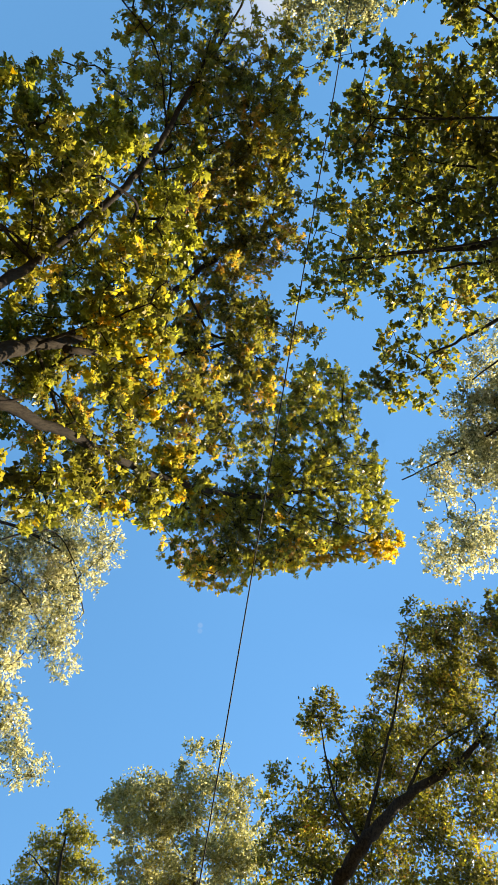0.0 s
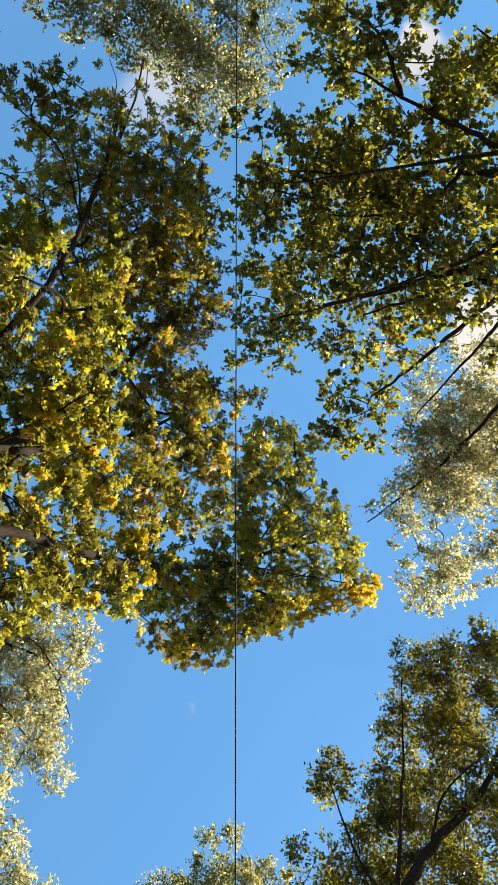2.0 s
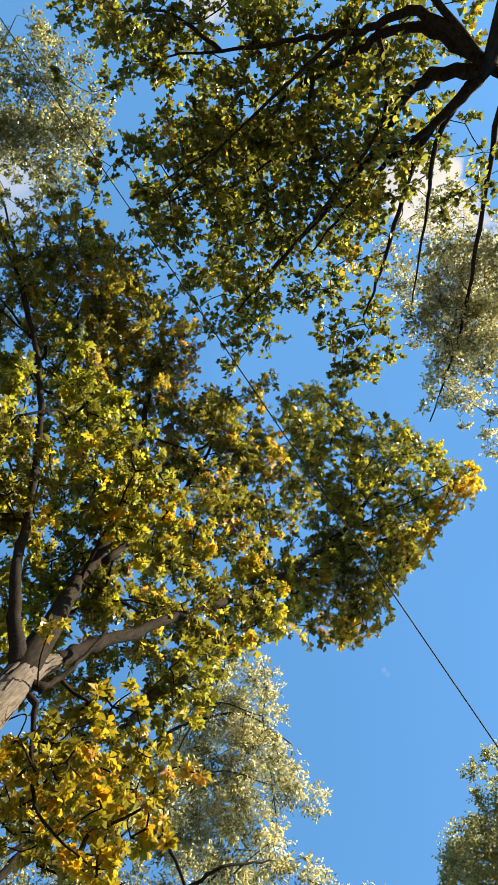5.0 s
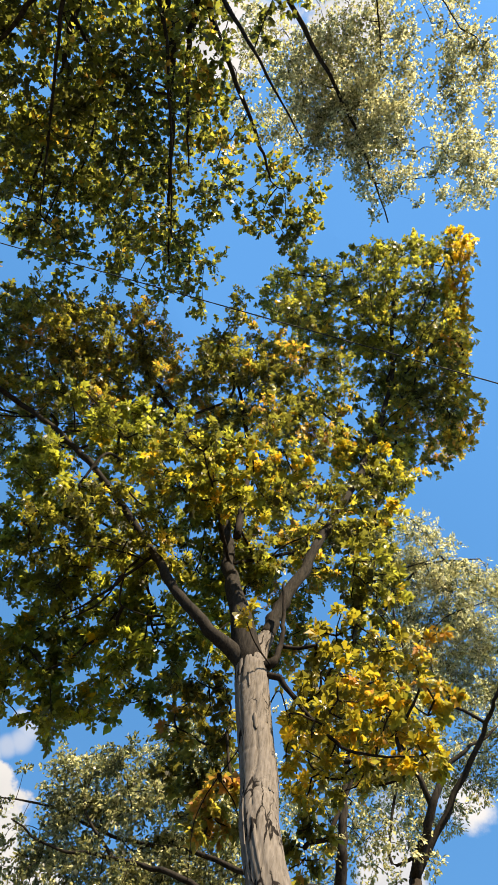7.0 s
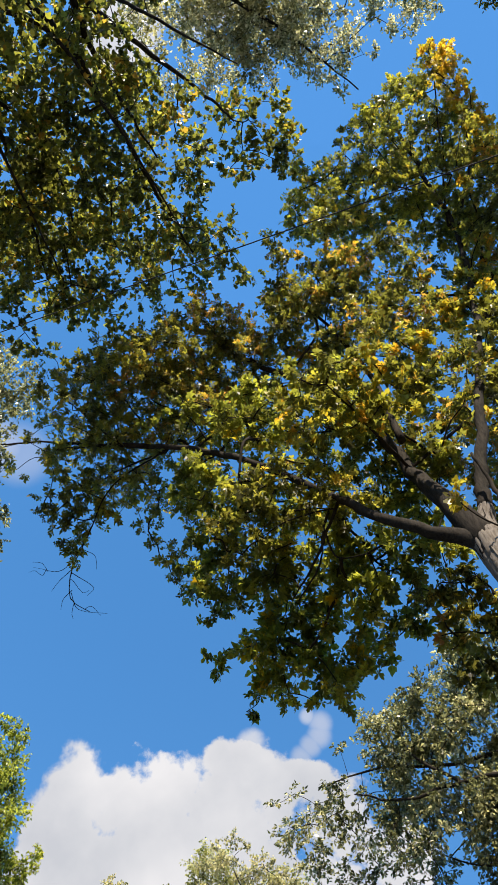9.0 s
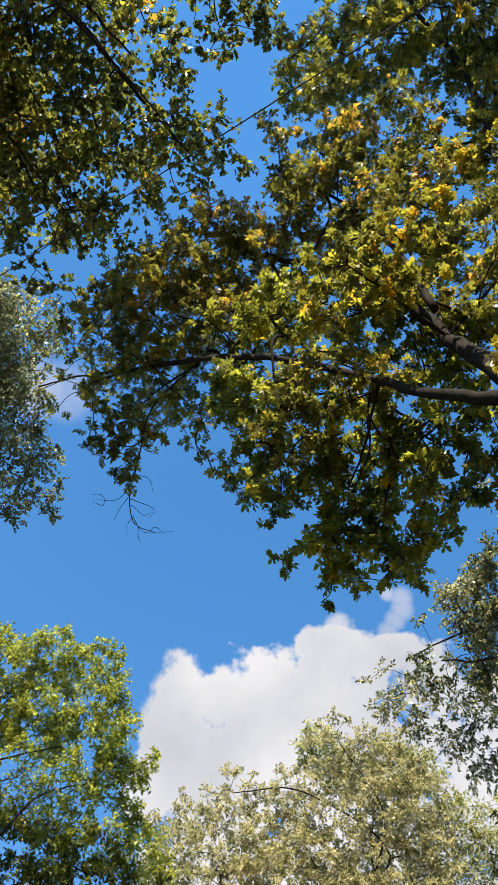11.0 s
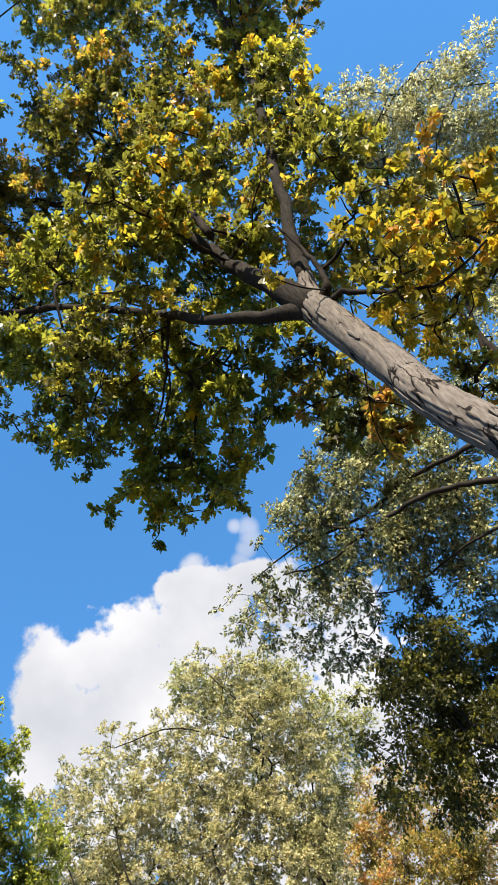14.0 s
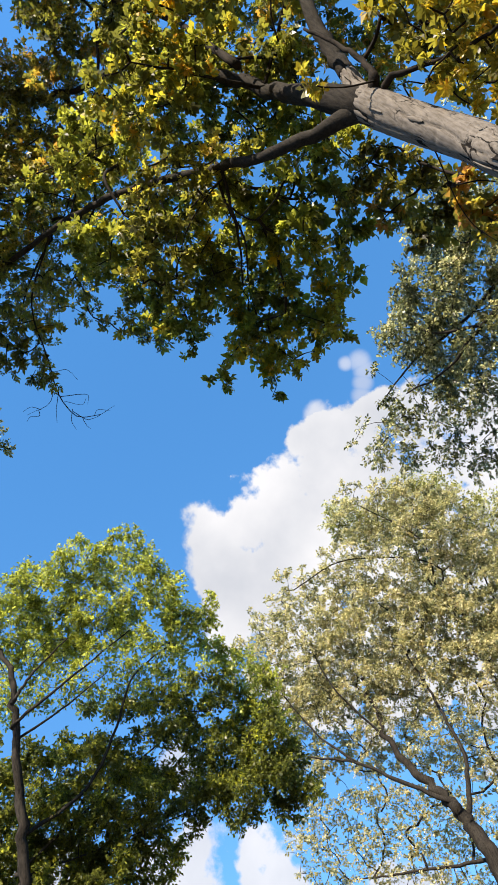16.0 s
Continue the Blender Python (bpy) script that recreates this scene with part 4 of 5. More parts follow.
# tall pale
BOUGHS['tall_pale'] = [
    dict(leaf='pale_green', limbs=[
        (0.075, 0.018, [(-4.59, -6.11, 18.72), (-2.35, -4.12, 19.58), (-0.61, -2.6, 21.51), (1.0, -0.68, 23.14)]),
        (0.037, 0.012, [(-2.41, -6.80, 16.82), (-1.39, -5.70, 18.95), (-0.74, -4.85, 20.58), (-0.34, -3.89, 21.83)]),
        (0.037, 0.012, [(-1.91, -6.51, 16.78), (-0.75, -5.79, 18.42), (0.23, -5.52, 19.56), (1.10, -5.06, 20.28)]),
    ], masses=[
        (0.56, 1.5, 1.0, [(-4.12, -2.04, 22.08), (-4.37, -5.06, 21.5), (1.24, -3.62, 22.23), (0.63, -2.53, 22.42), (0.82, -1.36, 22.52), (1.13, -0.62, 22.54), (0.7, -0.24, 22.57), (-0.08, -1.11, 22.55), (-1.95, -1.62, 22.43)]),
        (0.51, 1.2, 1.0, [(1.87, -1.44, 23.05), (1.28, -3.73, 22.82), (3.7, -3.01, 22.64), (3.59, -1.76, 22.8), (2.84, -1.33, 22.95)]),
        (0.55, 1.5, 1.0, [(-3.63, -3.82, 20.2), (-2.4, -4.36, 20.26), (-1.26, -5.08, 20.17), (-0.26, -5.3, 20.13), (0.46, -4.22, 21.01), (0.67, -2.95, 21.84), (1.58, -2.42, 22.76), (2.1, -1.21, 23.72), (0.92, -1.23, 23.82), (-0.42, -1.62, 22.92), (-1.54, -2.16, 22.23), (-2.5, -2.48, 21.2)]),
        (0.51, 1.2, 1.0, [(0.78, -4.23, 21.3), (0.88, -5.44, 20.99), (1.95, -5.54, 20.87), (3.29, -2.16, 21.35), (2.11, -1.73, 21.57), (1.7, -3.28, 21.41)]),
        (0.42, 1.8, 0.35, [(-2.93, -5.28, 22.06), (-2.35, -6.55, 21.76), (-1.10, -6.58, 21.84), (0.02, -7.26, 21.62), (1.43, -6.31, 21.87), (1.85, -3.93, 22.42), (2.10, -2.13, 22.66), (0.88, -3.03, 22.65), (1.37, -1.28, 22.80), (0.31, -1.27, 22.85), (-1.46, -3.21, 22.62)]),
    ]),
]
# pale west
BOUGHS['pale_west'] = [
    dict(leaf='pale_light', limbs=[
        (0.062, 0.018, [(-13.15, 4.89, 15.15), (-11.79, 4.67, 17.2), (-11.78, 4.06, 18.51), (-11.48, 3.13, 19.63)]),
        (0.025, 0.01, [(-12.09, 4.15, 17.5), (-12.58, 3.09, 18.13), (-13.33, 1.97, 18.49)]),
        (0.025, 0.01, [(-11.79, 4.67, 17.2), (-11.26, 4.88, 19.01), (-10.58, 5.12, 19.72)]),
    ], masses=[
        (0.59, 1.5, 0.75, [(-12.94, 5.12, 16.93), (-13.65, 2.22, 18.59), (-13.37, 1.05, 19.68), (-12.4, 1.3, 20.33), (-11.22, 1.61, 21.04), (-10.43, 2.92, 21.32), (-10.65, 4.79, 20.83), (-11.37, 4.31, 20.53), (-11.53, 4.58, 20.01), (-11.35, 5.12, 19.61), (-11.87, 5.14, 18.52), (-11.93, 5.7, 17.53)]),
        (0.45, 1.2, 1.0, [(-9.69, 1.13, 18.29), (-8.77, 2.41, 18.67), (-8.92, 3.9, 18.36), (-9.81, 4.37, 17.77), (-9.97, 5.19, 17.44), (-10.41, 5.17, 17.18), (-10.23, 5.94, 17.04), (-10.99, 7.29, 15.96), (-11.75, 6.94, 15.54), (-12.4, 5.77, 15.49)]),
    ]),
]
# oak east
BOUGHS['oak_east'] = [
    dict(leaf='oak_green', limbs=[
        (0.15, 0.024, [(8.52, -0.46, 15.02), (7.56, -0.82, 15.22), (6.99, -1.6, 16.46), (6.5, -2.63, 17.52), (6.05, -3.18, 18.25), (5.71, -3.53, 18.95)]),
        (0.05, 0.012, [(6.99, -1.6, 16.46), (6.34, -2.0, 17.35), (5.88, -2.98, 18.35)]),
        (0.05, 0.012, [(7.56, -0.82, 15.22), (6.85, -1.01, 16.58), (5.87, -1.22, 18.25), (4.63, -1.31, 19.57)]),
        (0.037, 0.012, [(7.56, -0.82, 15.22), (7.23, -0.15, 16.43), (6.46, 0.43, 18.08)]),
    ], masses=[
        (0.55, 1.8, 1.0, [(4.06, -1.17, 20.64), (4.19, -1.84, 20.55), (3.27, -3.39, 20.52), (3.04, -4.38, 20.36), (8.75, -4.49, 16.31), (9.9, 1.26, 15.49), (9.25, 1.41, 16.27), (8.57, 1.22, 17.38), (7.64, 1.32, 17.84), (7.55, 0.82, 17.92), (7.97, 0.21, 17.74), (7.35, -0.18, 18.03), (6.81, -0.58, 18.9), (6.08, -0.44, 19.49), (5.1, -1.12, 20.08)]),
        (0.55, 1.8, 0.6, [(3.61, -1.23, 20.39), (3.73, -3.45, 20.09), (9.3, -1.03, 16.58), (8.69, 1.7, 16.88), (7.81, 1.3, 17.72), (7.76, 0.21, 18.47), (5.88, -0.77, 19.51)]),
        (0.38, 0.75, 1.0, [(6.9, 1.04, 18.84), (5.96, 0.68, 19.21), (6.22, 0.08, 19.13), (6.61, -0.41, 18.98), (7.18, 0.03, 18.76), (7.3, 0.62, 18.7)]),
    ]),
]
# birch far
BOUGHS['birch_far'] = [
    dict(leaf='oak_pale', limbs=[
        (0.1, 0.024, [(14.92, 3.01, 22.06), (14.32, 3.77, 24.18), (13.29, 4.24, 26.45)]),
        (0.037, 0.012, [(14.66, 3.51, 23.64), (13.95, 5.41, 25.15), (13.72, 6.48, 25.73)]),
        (0.037, 0.012, [(14.41, 3.59, 23.79), (13.65, 3.18, 25.72), (12.66, 3.4, 26.91)]),
    ], masses=[
        (0.66, 1.5, 1.0, [(13.83, 7.77, 25.28), (13.3, 7.2, 25.76), (12.7, 6.22, 26.34), (12.94, 5.35, 26.43), (12.06, 5.2, 26.89), (11.77, 3.84, 27.27), (12.6, 3.0, 26.99), (12.68, 2.05, 26.37), (13.83, 1.46, 25.1), (14.97, 1.1, 22.96), (15.54, 5.81, 21.75), (14.9, 6.42, 23.93)]),
    ]),
]
# dark far
BOUGHS['dark_far'] = [
    dict(leaf='dark_green', limbs=[
        (0.088, 0.024, [(18.05, 8.03, 24.17), (17.42, 9.04, 26.24), (16.6, 9.73, 28.41)]),
        (0.037, 0.012, [(17.57, 8.59, 25.33), (17.56, 10.24, 26.64), (17.82, 10.84, 27.17)]),
    ], masses=[
        (0.73, 1.5, 1.0, [(18.14, 10.99, 26.89), (17.16, 10.63, 27.71), (16.16, 9.79, 28.65), (17.05, 8.61, 28.51), (18.46, 7.63, 27.87), (19.62, 6.95, 27.21), (19.75, 10.77, 25.75)]),
    ]),
]
# pale ash
BOUGHS['pale_ash'] = [
    dict(leaf='ash_pale', limbs=[
        (0.112, 0.018, [(4.59, 11.11, 12.65), (4.7, 10.1, 13.52), (5.11, 9.66, 14.49), (6.16, 9.16, 15.53)]),
        (0.062, 0.014, [(4.7, 10.1, 13.52), (3.4, 9.3, 17.12), (4.28, 7.77, 19.39), (5.86, 7.14, 19.85)]),
        (0.037, 0.012, [(4.03, 10.84, 13.13), (4.72, 8.76, 17.77), (6.27, 7.83, 19.09)]),
    ], masses=[
        (0.5, 1.5, 0.5, [(3.57, 8.3, 20.33), (4.23, 7.22, 20.62), (5.13, 7.03, 20.45), (5.89, 7.56, 20.01), (5.79, 8.62, 19.59), (6.52, 8.87, 19.2), (6.96, 9.87, 18.49), (5.83, 10.88, 18.33), (4.58, 10.75, 18.81), (3.36, 9.83, 19.63)]),
        (0.52, 1.5, 0.72, [(3.01, 8.16, 20.49), (3.63, 7.37, 21.02), (5.0, 7.11, 21.12), (6.06, 7.57, 20.97), (7.03, 7.36, 20.71), (8.33, 7.7, 20.38), (7.35, 8.25, 19.87), (6.48, 8.37, 19.46), (6.89, 8.57, 18.5), (6.41, 9.2, 17.64), (5.5, 10.06, 16.74), (4.41, 10.79, 16.23), (3.84, 10.54, 16.95), (3.5, 9.28, 18.85)]),
        (0.48, 1.5, 0.72, [(6.84, 8.54, 18.18), (8.39, 7.27, 18.4), (9.38, 6.46, 18.19), (9.96, 8.49, 15.28), (7.84, 9.73, 15.46), (6.93, 10.13, 15.67), (6.5, 10.63, 14.71), (4.56, 11.95, 14.01), (3.83, 11.54, 15.04), (4.07, 10.78, 16.34), (5.5, 10.06, 16.74)]),
    ]),
    dict(leaf='ash_pale', limbs=[
        (0.075, 0.014, [(5.66, 9.34, 14.9), (5.81, 8.19, 15.39), (6.7, 7.61, 16.43)]),
        (0.037, 0.012, [(4.34, 9.06, 16.31), (3.59, 8.0, 18.64), (4.78, 7.31, 19.66)]),
    ], masses=[
        (0.48, 1.35, 0.55, [(2.78, 8.62, 19.84), (2.88, 7.39, 20.36), (3.91, 6.41, 20.53), (4.59, 6.96, 20.18), (5.11, 7.46, 19.85), (5.78, 7.0, 19.83), (6.8, 6.94, 19.49), (7.23, 7.46, 19.11), (7.01, 8.08, 18.92), (8.12, 7.67, 18.62), (7.39, 10.43, 17.44), (4.93, 11.02, 18.0), (4.48, 10.32, 18.57), (5.18, 8.8, 19.22), (4.51, 8.46, 19.56), (3.73, 9.53, 19.21), (3.2, 9.46, 19.35)]),
    ]),
]
# dark oak
BOUGHS['dark_oak'] = [
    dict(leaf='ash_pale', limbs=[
        (0.125, 0.036, [(3.12, 11.35, 11.62), (2.98, 10.63, 12.41), (2.95, 10.24, 13.58), (2.9, 9.57, 15.25)]),
    ], masses=[
        (0.41, 1.5, 0.7, [(1.23, 10.2, 15.09), (2.9, 9.59, 16.34), (4.13, 8.9, 17.16), (5.06, 9.81, 15.55), (5.08, 11.17, 12.37), (2.02, 11.94, 11.73)]),
    ]),
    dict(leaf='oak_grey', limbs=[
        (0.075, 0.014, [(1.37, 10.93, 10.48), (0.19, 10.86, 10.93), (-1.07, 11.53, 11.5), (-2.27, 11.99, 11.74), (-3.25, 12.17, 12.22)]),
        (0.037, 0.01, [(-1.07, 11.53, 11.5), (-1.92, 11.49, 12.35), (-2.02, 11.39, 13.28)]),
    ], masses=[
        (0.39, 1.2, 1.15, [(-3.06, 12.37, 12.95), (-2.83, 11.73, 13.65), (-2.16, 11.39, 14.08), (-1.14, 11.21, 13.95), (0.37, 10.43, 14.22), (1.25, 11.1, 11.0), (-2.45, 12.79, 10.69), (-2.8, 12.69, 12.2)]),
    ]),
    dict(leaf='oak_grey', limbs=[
        (0.075, 0.014, [(2.73, 10.04, 10.7), (1.68, 10.43, 11.01), (0.35, 11.13, 11.76), (-1.06, 11.88, 12.26), (-2.74, 12.29, 12.88), (-3.94, 12.66, 13.05)]),
        (0.037, 0.01, [(1.02, 11.47, 9.93), (-0.97, 12.78, 10.75), (-2.14, 13.15, 11.58)]),
        (0.037, 0.01, [(-0.77, 13.17, 7.16), (-1.57, 13.76, 8.57), (-1.93, 13.87, 10.1)]),
    ], masses=[
        (0.39, 1.8, 1.1, [(-0.9, 10.49, 15.09), (-0.03, 10.54, 15.07), (1.33, 10.99, 13.86), (1.93, 11.49, 11.61), (2.24, 11.55, 10.53), (0.91, 12.93, 8.87), (-0.63, 13.21, 10.69), (-1.95, 13.47, 11.69), (-3.04, 13.68, 12.17), (-3.43, 13.18, 13.11), (-3.77, 13.14, 13.49), (-2.8, 12.44, 14.01), (-2.42, 11.61, 14.42), (-1.6, 11.23, 14.46)]),
        (0.36, 1.05, 0.8, [(-5.12, 12.91, 13.26), (-3.83, 13.01, 13.62), (-2.87, 13.49, 12.44), (-1.89, 13.41, 11.78), (-1.28, 13.48, 11.28), (-2.58, 14.36, 10.31), (-3.65, 14.26, 10.67), (-4.17, 13.82, 11.61), (-4.8, 13.76, 11.93), (-5.67, 13.4, 12.7)]),
        (0.38, 1.5, 1.1, [(-0.06, 11.26, 12.45), (1.99, 11.65, 11.82), (2.26, 12.50, 10.77), (0.89, 13.79, 9.13), (-0.94, 13.15, 10.19), (-1.08, 12.23, 11.38)]),
    ]),
    # low bough in the shade of other trees, darkened by its leaf colour
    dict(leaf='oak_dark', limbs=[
        (0.062, 0.014, [(-0.52, 13.68, 6.76), (-0.92, 13.26, 7.31), (-1.36, 13.55, 8.36), (-1.75, 13.73, 9.79), (-1.76, 13.59, 10.56)]),
    ], masses=[
        (0.44, 2.7, 1.7, [(-1.67, 13.57, 11.11), (-0.58, 13.15, 10.77), (1.15, 12.99, 9.3), (-0.34, 14.12, 7.26), (-1.23, 14.37, 7.35), (-2.11, 14.54, 8.25), (-2.59, 14.41, 9.02), (-2.82, 14.54, 10.24)]),
        (0.43, 2.4, 1.5, [(-2.32, 13.29, 10.24), (-0.64, 13.31, 9.37), (-0.38, 13.38, 8.67), (-1.95, 14.22, 6.64), (-3.2, 14.34, 7.43), (-3.25, 14.28, 8.26), (-2.96, 13.83, 9.2)]),
        (0.42, 2.0, 1.2, [(-2.31, 13.05, 10.11), (-1.12, 13.30, 9.95), (-0.02, 13.70, 9.37), (-0.36, 14.52, 7.81), (-1.78, 14.92, 6.59), (-2.71, 14.63, 7.01), (-3.21, 14.18, 7.84), (-2.66, 13.62, 9.12)]),
    ]),
]
# tan maple
BOUGHS['tan_maple'] = [
    dict(leaf='tan', limbs=[
        (0.375, 0.072, [(-14.91, 28.67, 5.26), (-15.28, 28.78, 7.47), (-15.62, 28.78, 9.51), (-16.38, 28.59, 11.03), (-17.09, 28.36, 13.39), (-16.96, 28.13, 16.37)]),
        (0.15, 0.036, [(-15.56, 28.88, 9.27), (-15.04, 29.18, 10.37), (-14.76, 29.58, 11.7), (-14.86, 29.63, 14.13), (-14.9, 29.25, 16.43)]),
        (0.125, 0.036, [(-15.74, 28.56, 10.01), (-17.29, 27.81, 11.69), (-18.3, 27.03, 12.91), (-19.95, 26.13, 13.99)]),
        (0.075, 0.024, [(-17.09, 28.36, 13.39), (-17.8, 27.09, 15.86), (-17.88, 26.45, 18.21)]),
        (0.062, 0.024, [(-18.3, 27.03, 12.91), (-19.23, 26.33, 14.67), (-19.7, 25.58, 16.82)]),
        (0.062, 0.024, [(-11.73, 30.56, 19.4), (-14.64, 27.82, 21.56), (-17.76, 26.85, 21.75)]),
        (0.062, 0.024, [(-13.32, 30.69, 18.04), (-14.4, 30.07, 18.28), (-15.55, 29.05, 20.53)]),
        (0.062, 0.024, [(-12.45, 30.57, 18.91), (-11.51, 29.7, 20.91), (-12.81, 27.99, 23.83)]),
    ], masses=[
        (0.52, 2.7, 0.9, [(-21.73, 24.74, 20.52), (-20.39, 25.33, 21.21), (-18.2, 26.16, 22.24), (-17.13, 26.48, 22.75), (-16.07, 27.26, 22.6), (-14.81, 27.42, 23.29), (-14.08, 26.98, 24.28), (-12.84, 27.2, 24.75), (-11.24, 28.26, 24.31), (-9.86, 28.74, 24.35), (-8.86, 30.32, 22.68), (-8.84, 31.45, 20.42), (-9.46, 32.12, 17.65), (-10.52, 32.81, 13.83), (-21.83, 25.39, 16.16)]),
    ]),
    dict(leaf='tan', limbs=[
        (0.112, 0.024, [(-16.18, 30.47, 7.83), (-17.74, 29.81, 8.41), (-19.74, 28.74, 8.97), (-21.34, 27.82, 9.45)]),
    ], masses=[
        (0.52, 2.7, 0.85, [(-18.05, 27.54, 19.19), (-15.56, 28.11, 21.71), (-12.25, 30.94, 19.19), (-9.67, 32.47, 16.62), (-14.46, 32.49, 10.0), (-18.31, 29.62, 12.58), (-21.65, 27.3, 13.39), (-21.88, 26.54, 16.19)]),
        (0.52, 1.8, 0.5, [(-21.65, 27.3, 13.39), (-18.58, 29.86, 12.47), (-14.46, 32.49, 10.0), (-16.97, 31.77, 5.86), (-23.16, 26.75, 9.37), (-23.14, 26.39, 11.61)]),
    ]),
]
# slim ash
BOUGHS['slim_ash'] = [
    dict(leaf='green_mid', limbs=[
        (0.125, 0.03, [(-11.37, 31.83, 13.69), (-11.71, 31.75, 15.99), (-12.62, 31.43, 18.05), (-12.86, 31.24, 20.12), (-12.37, 30.72, 21.83)]),
        (0.062, 0.014, [(-10.95, 32.26, 14.66), (-10.74, 31.99, 17.63), (-10.09, 31.79, 20.27), (-9.22, 31.58, 22.17)]),
        (0.05, 0.014, [(-12.57, 32.35, 12.95), (-11.94, 32.51, 15.67), (-11.03, 32.78, 17.95)]),
    ], masses=[
        (0.79, 1.5, 1.0, [(-14.9, 27.4, 25.11), (-13.49, 28.02, 25.23), (-12.75, 29.38, 24.0), (-10.99, 29.33, 24.95), (-8.95, 30.71, 24.04), (-8.4, 31.94, 22.52), (-5.74, 32.92, 21.89), (-11.35, 34.95, 15.24), (-13.74, 33.83, 15.83), (-13.49, 32.62, 18.55), (-13.65, 30.33, 22.17), (-15.44, 28.4, 23.57)]),
    ]),
]
# orange far
BOUGHS['orange_far'] = [
    dict(leaf='orange', limbs=[
        (0.1, 0.024, [(-10.15, 40.5, 15.7), (-9.48, 40.54, 18.15), (-8.84, 40.18, 21.09)]),
        (0.037, 0.012, [(-9.64, 40.14, 16.98), (-6.72, 41.72, 18.57), (-4.93, 42.25, 19.83)]),
    ], masses=[
        (0.92, 1.5, 1.0, [(-10.79, 39.42, 21.67), (-9.29, 39.59, 22.05), (-7.34, 40.02, 22.0), (-6.77, 40.76, 20.71), (-3.78, 41.84, 19.16), (-3.55, 42.52, 17.5), (-5.35, 43.33, 14.63), (-13.09, 40.87, 16.9)]),
        (0.92, 1.5, 1.0, [(-11.49, 39.58, 20.87), (-9.83, 40.03, 20.83), (-9.72, 41.14, 18.45), (-10.9, 41.76, 16.1), (-13.2, 42.01, 13.28), (-16.66, 40.4, 14.43), (-14.25, 40.06, 17.84)]),
    ]),
]
# yellow far
BOUGHS['yellow_far'] = [
    dict(leaf='straw', limbs=[
        (0.1, 0.024, [(-10.38, 39.99, 11.82), (-9.52, 40.2, 14.01), (-8.31, 40.42, 16.91)]),
        (0.05, 0.014, [(-9.84, 40.09, 13.09), (-7.75, 40.89, 15.01), (-6.45, 41.04, 16.16)]),
        (0.05, 0.014, [(-10.04, 40.16, 12.68), (-10.41, 40.01, 14.91), (-9.86, 40.16, 16.69)]),
    ], masses=[
        (0.89, 1.5, 1.0, [(-9.55, 39.85, 17.66), (-7.95, 39.99, 18.15), (-6.41, 40.35, 17.94), (-5.11, 41.02, 16.7), (-8.75, 42.04, 11.48), (-13.0, 40.53, 12.97), (-10.79, 40.29, 15.71)]),
    ]),
]
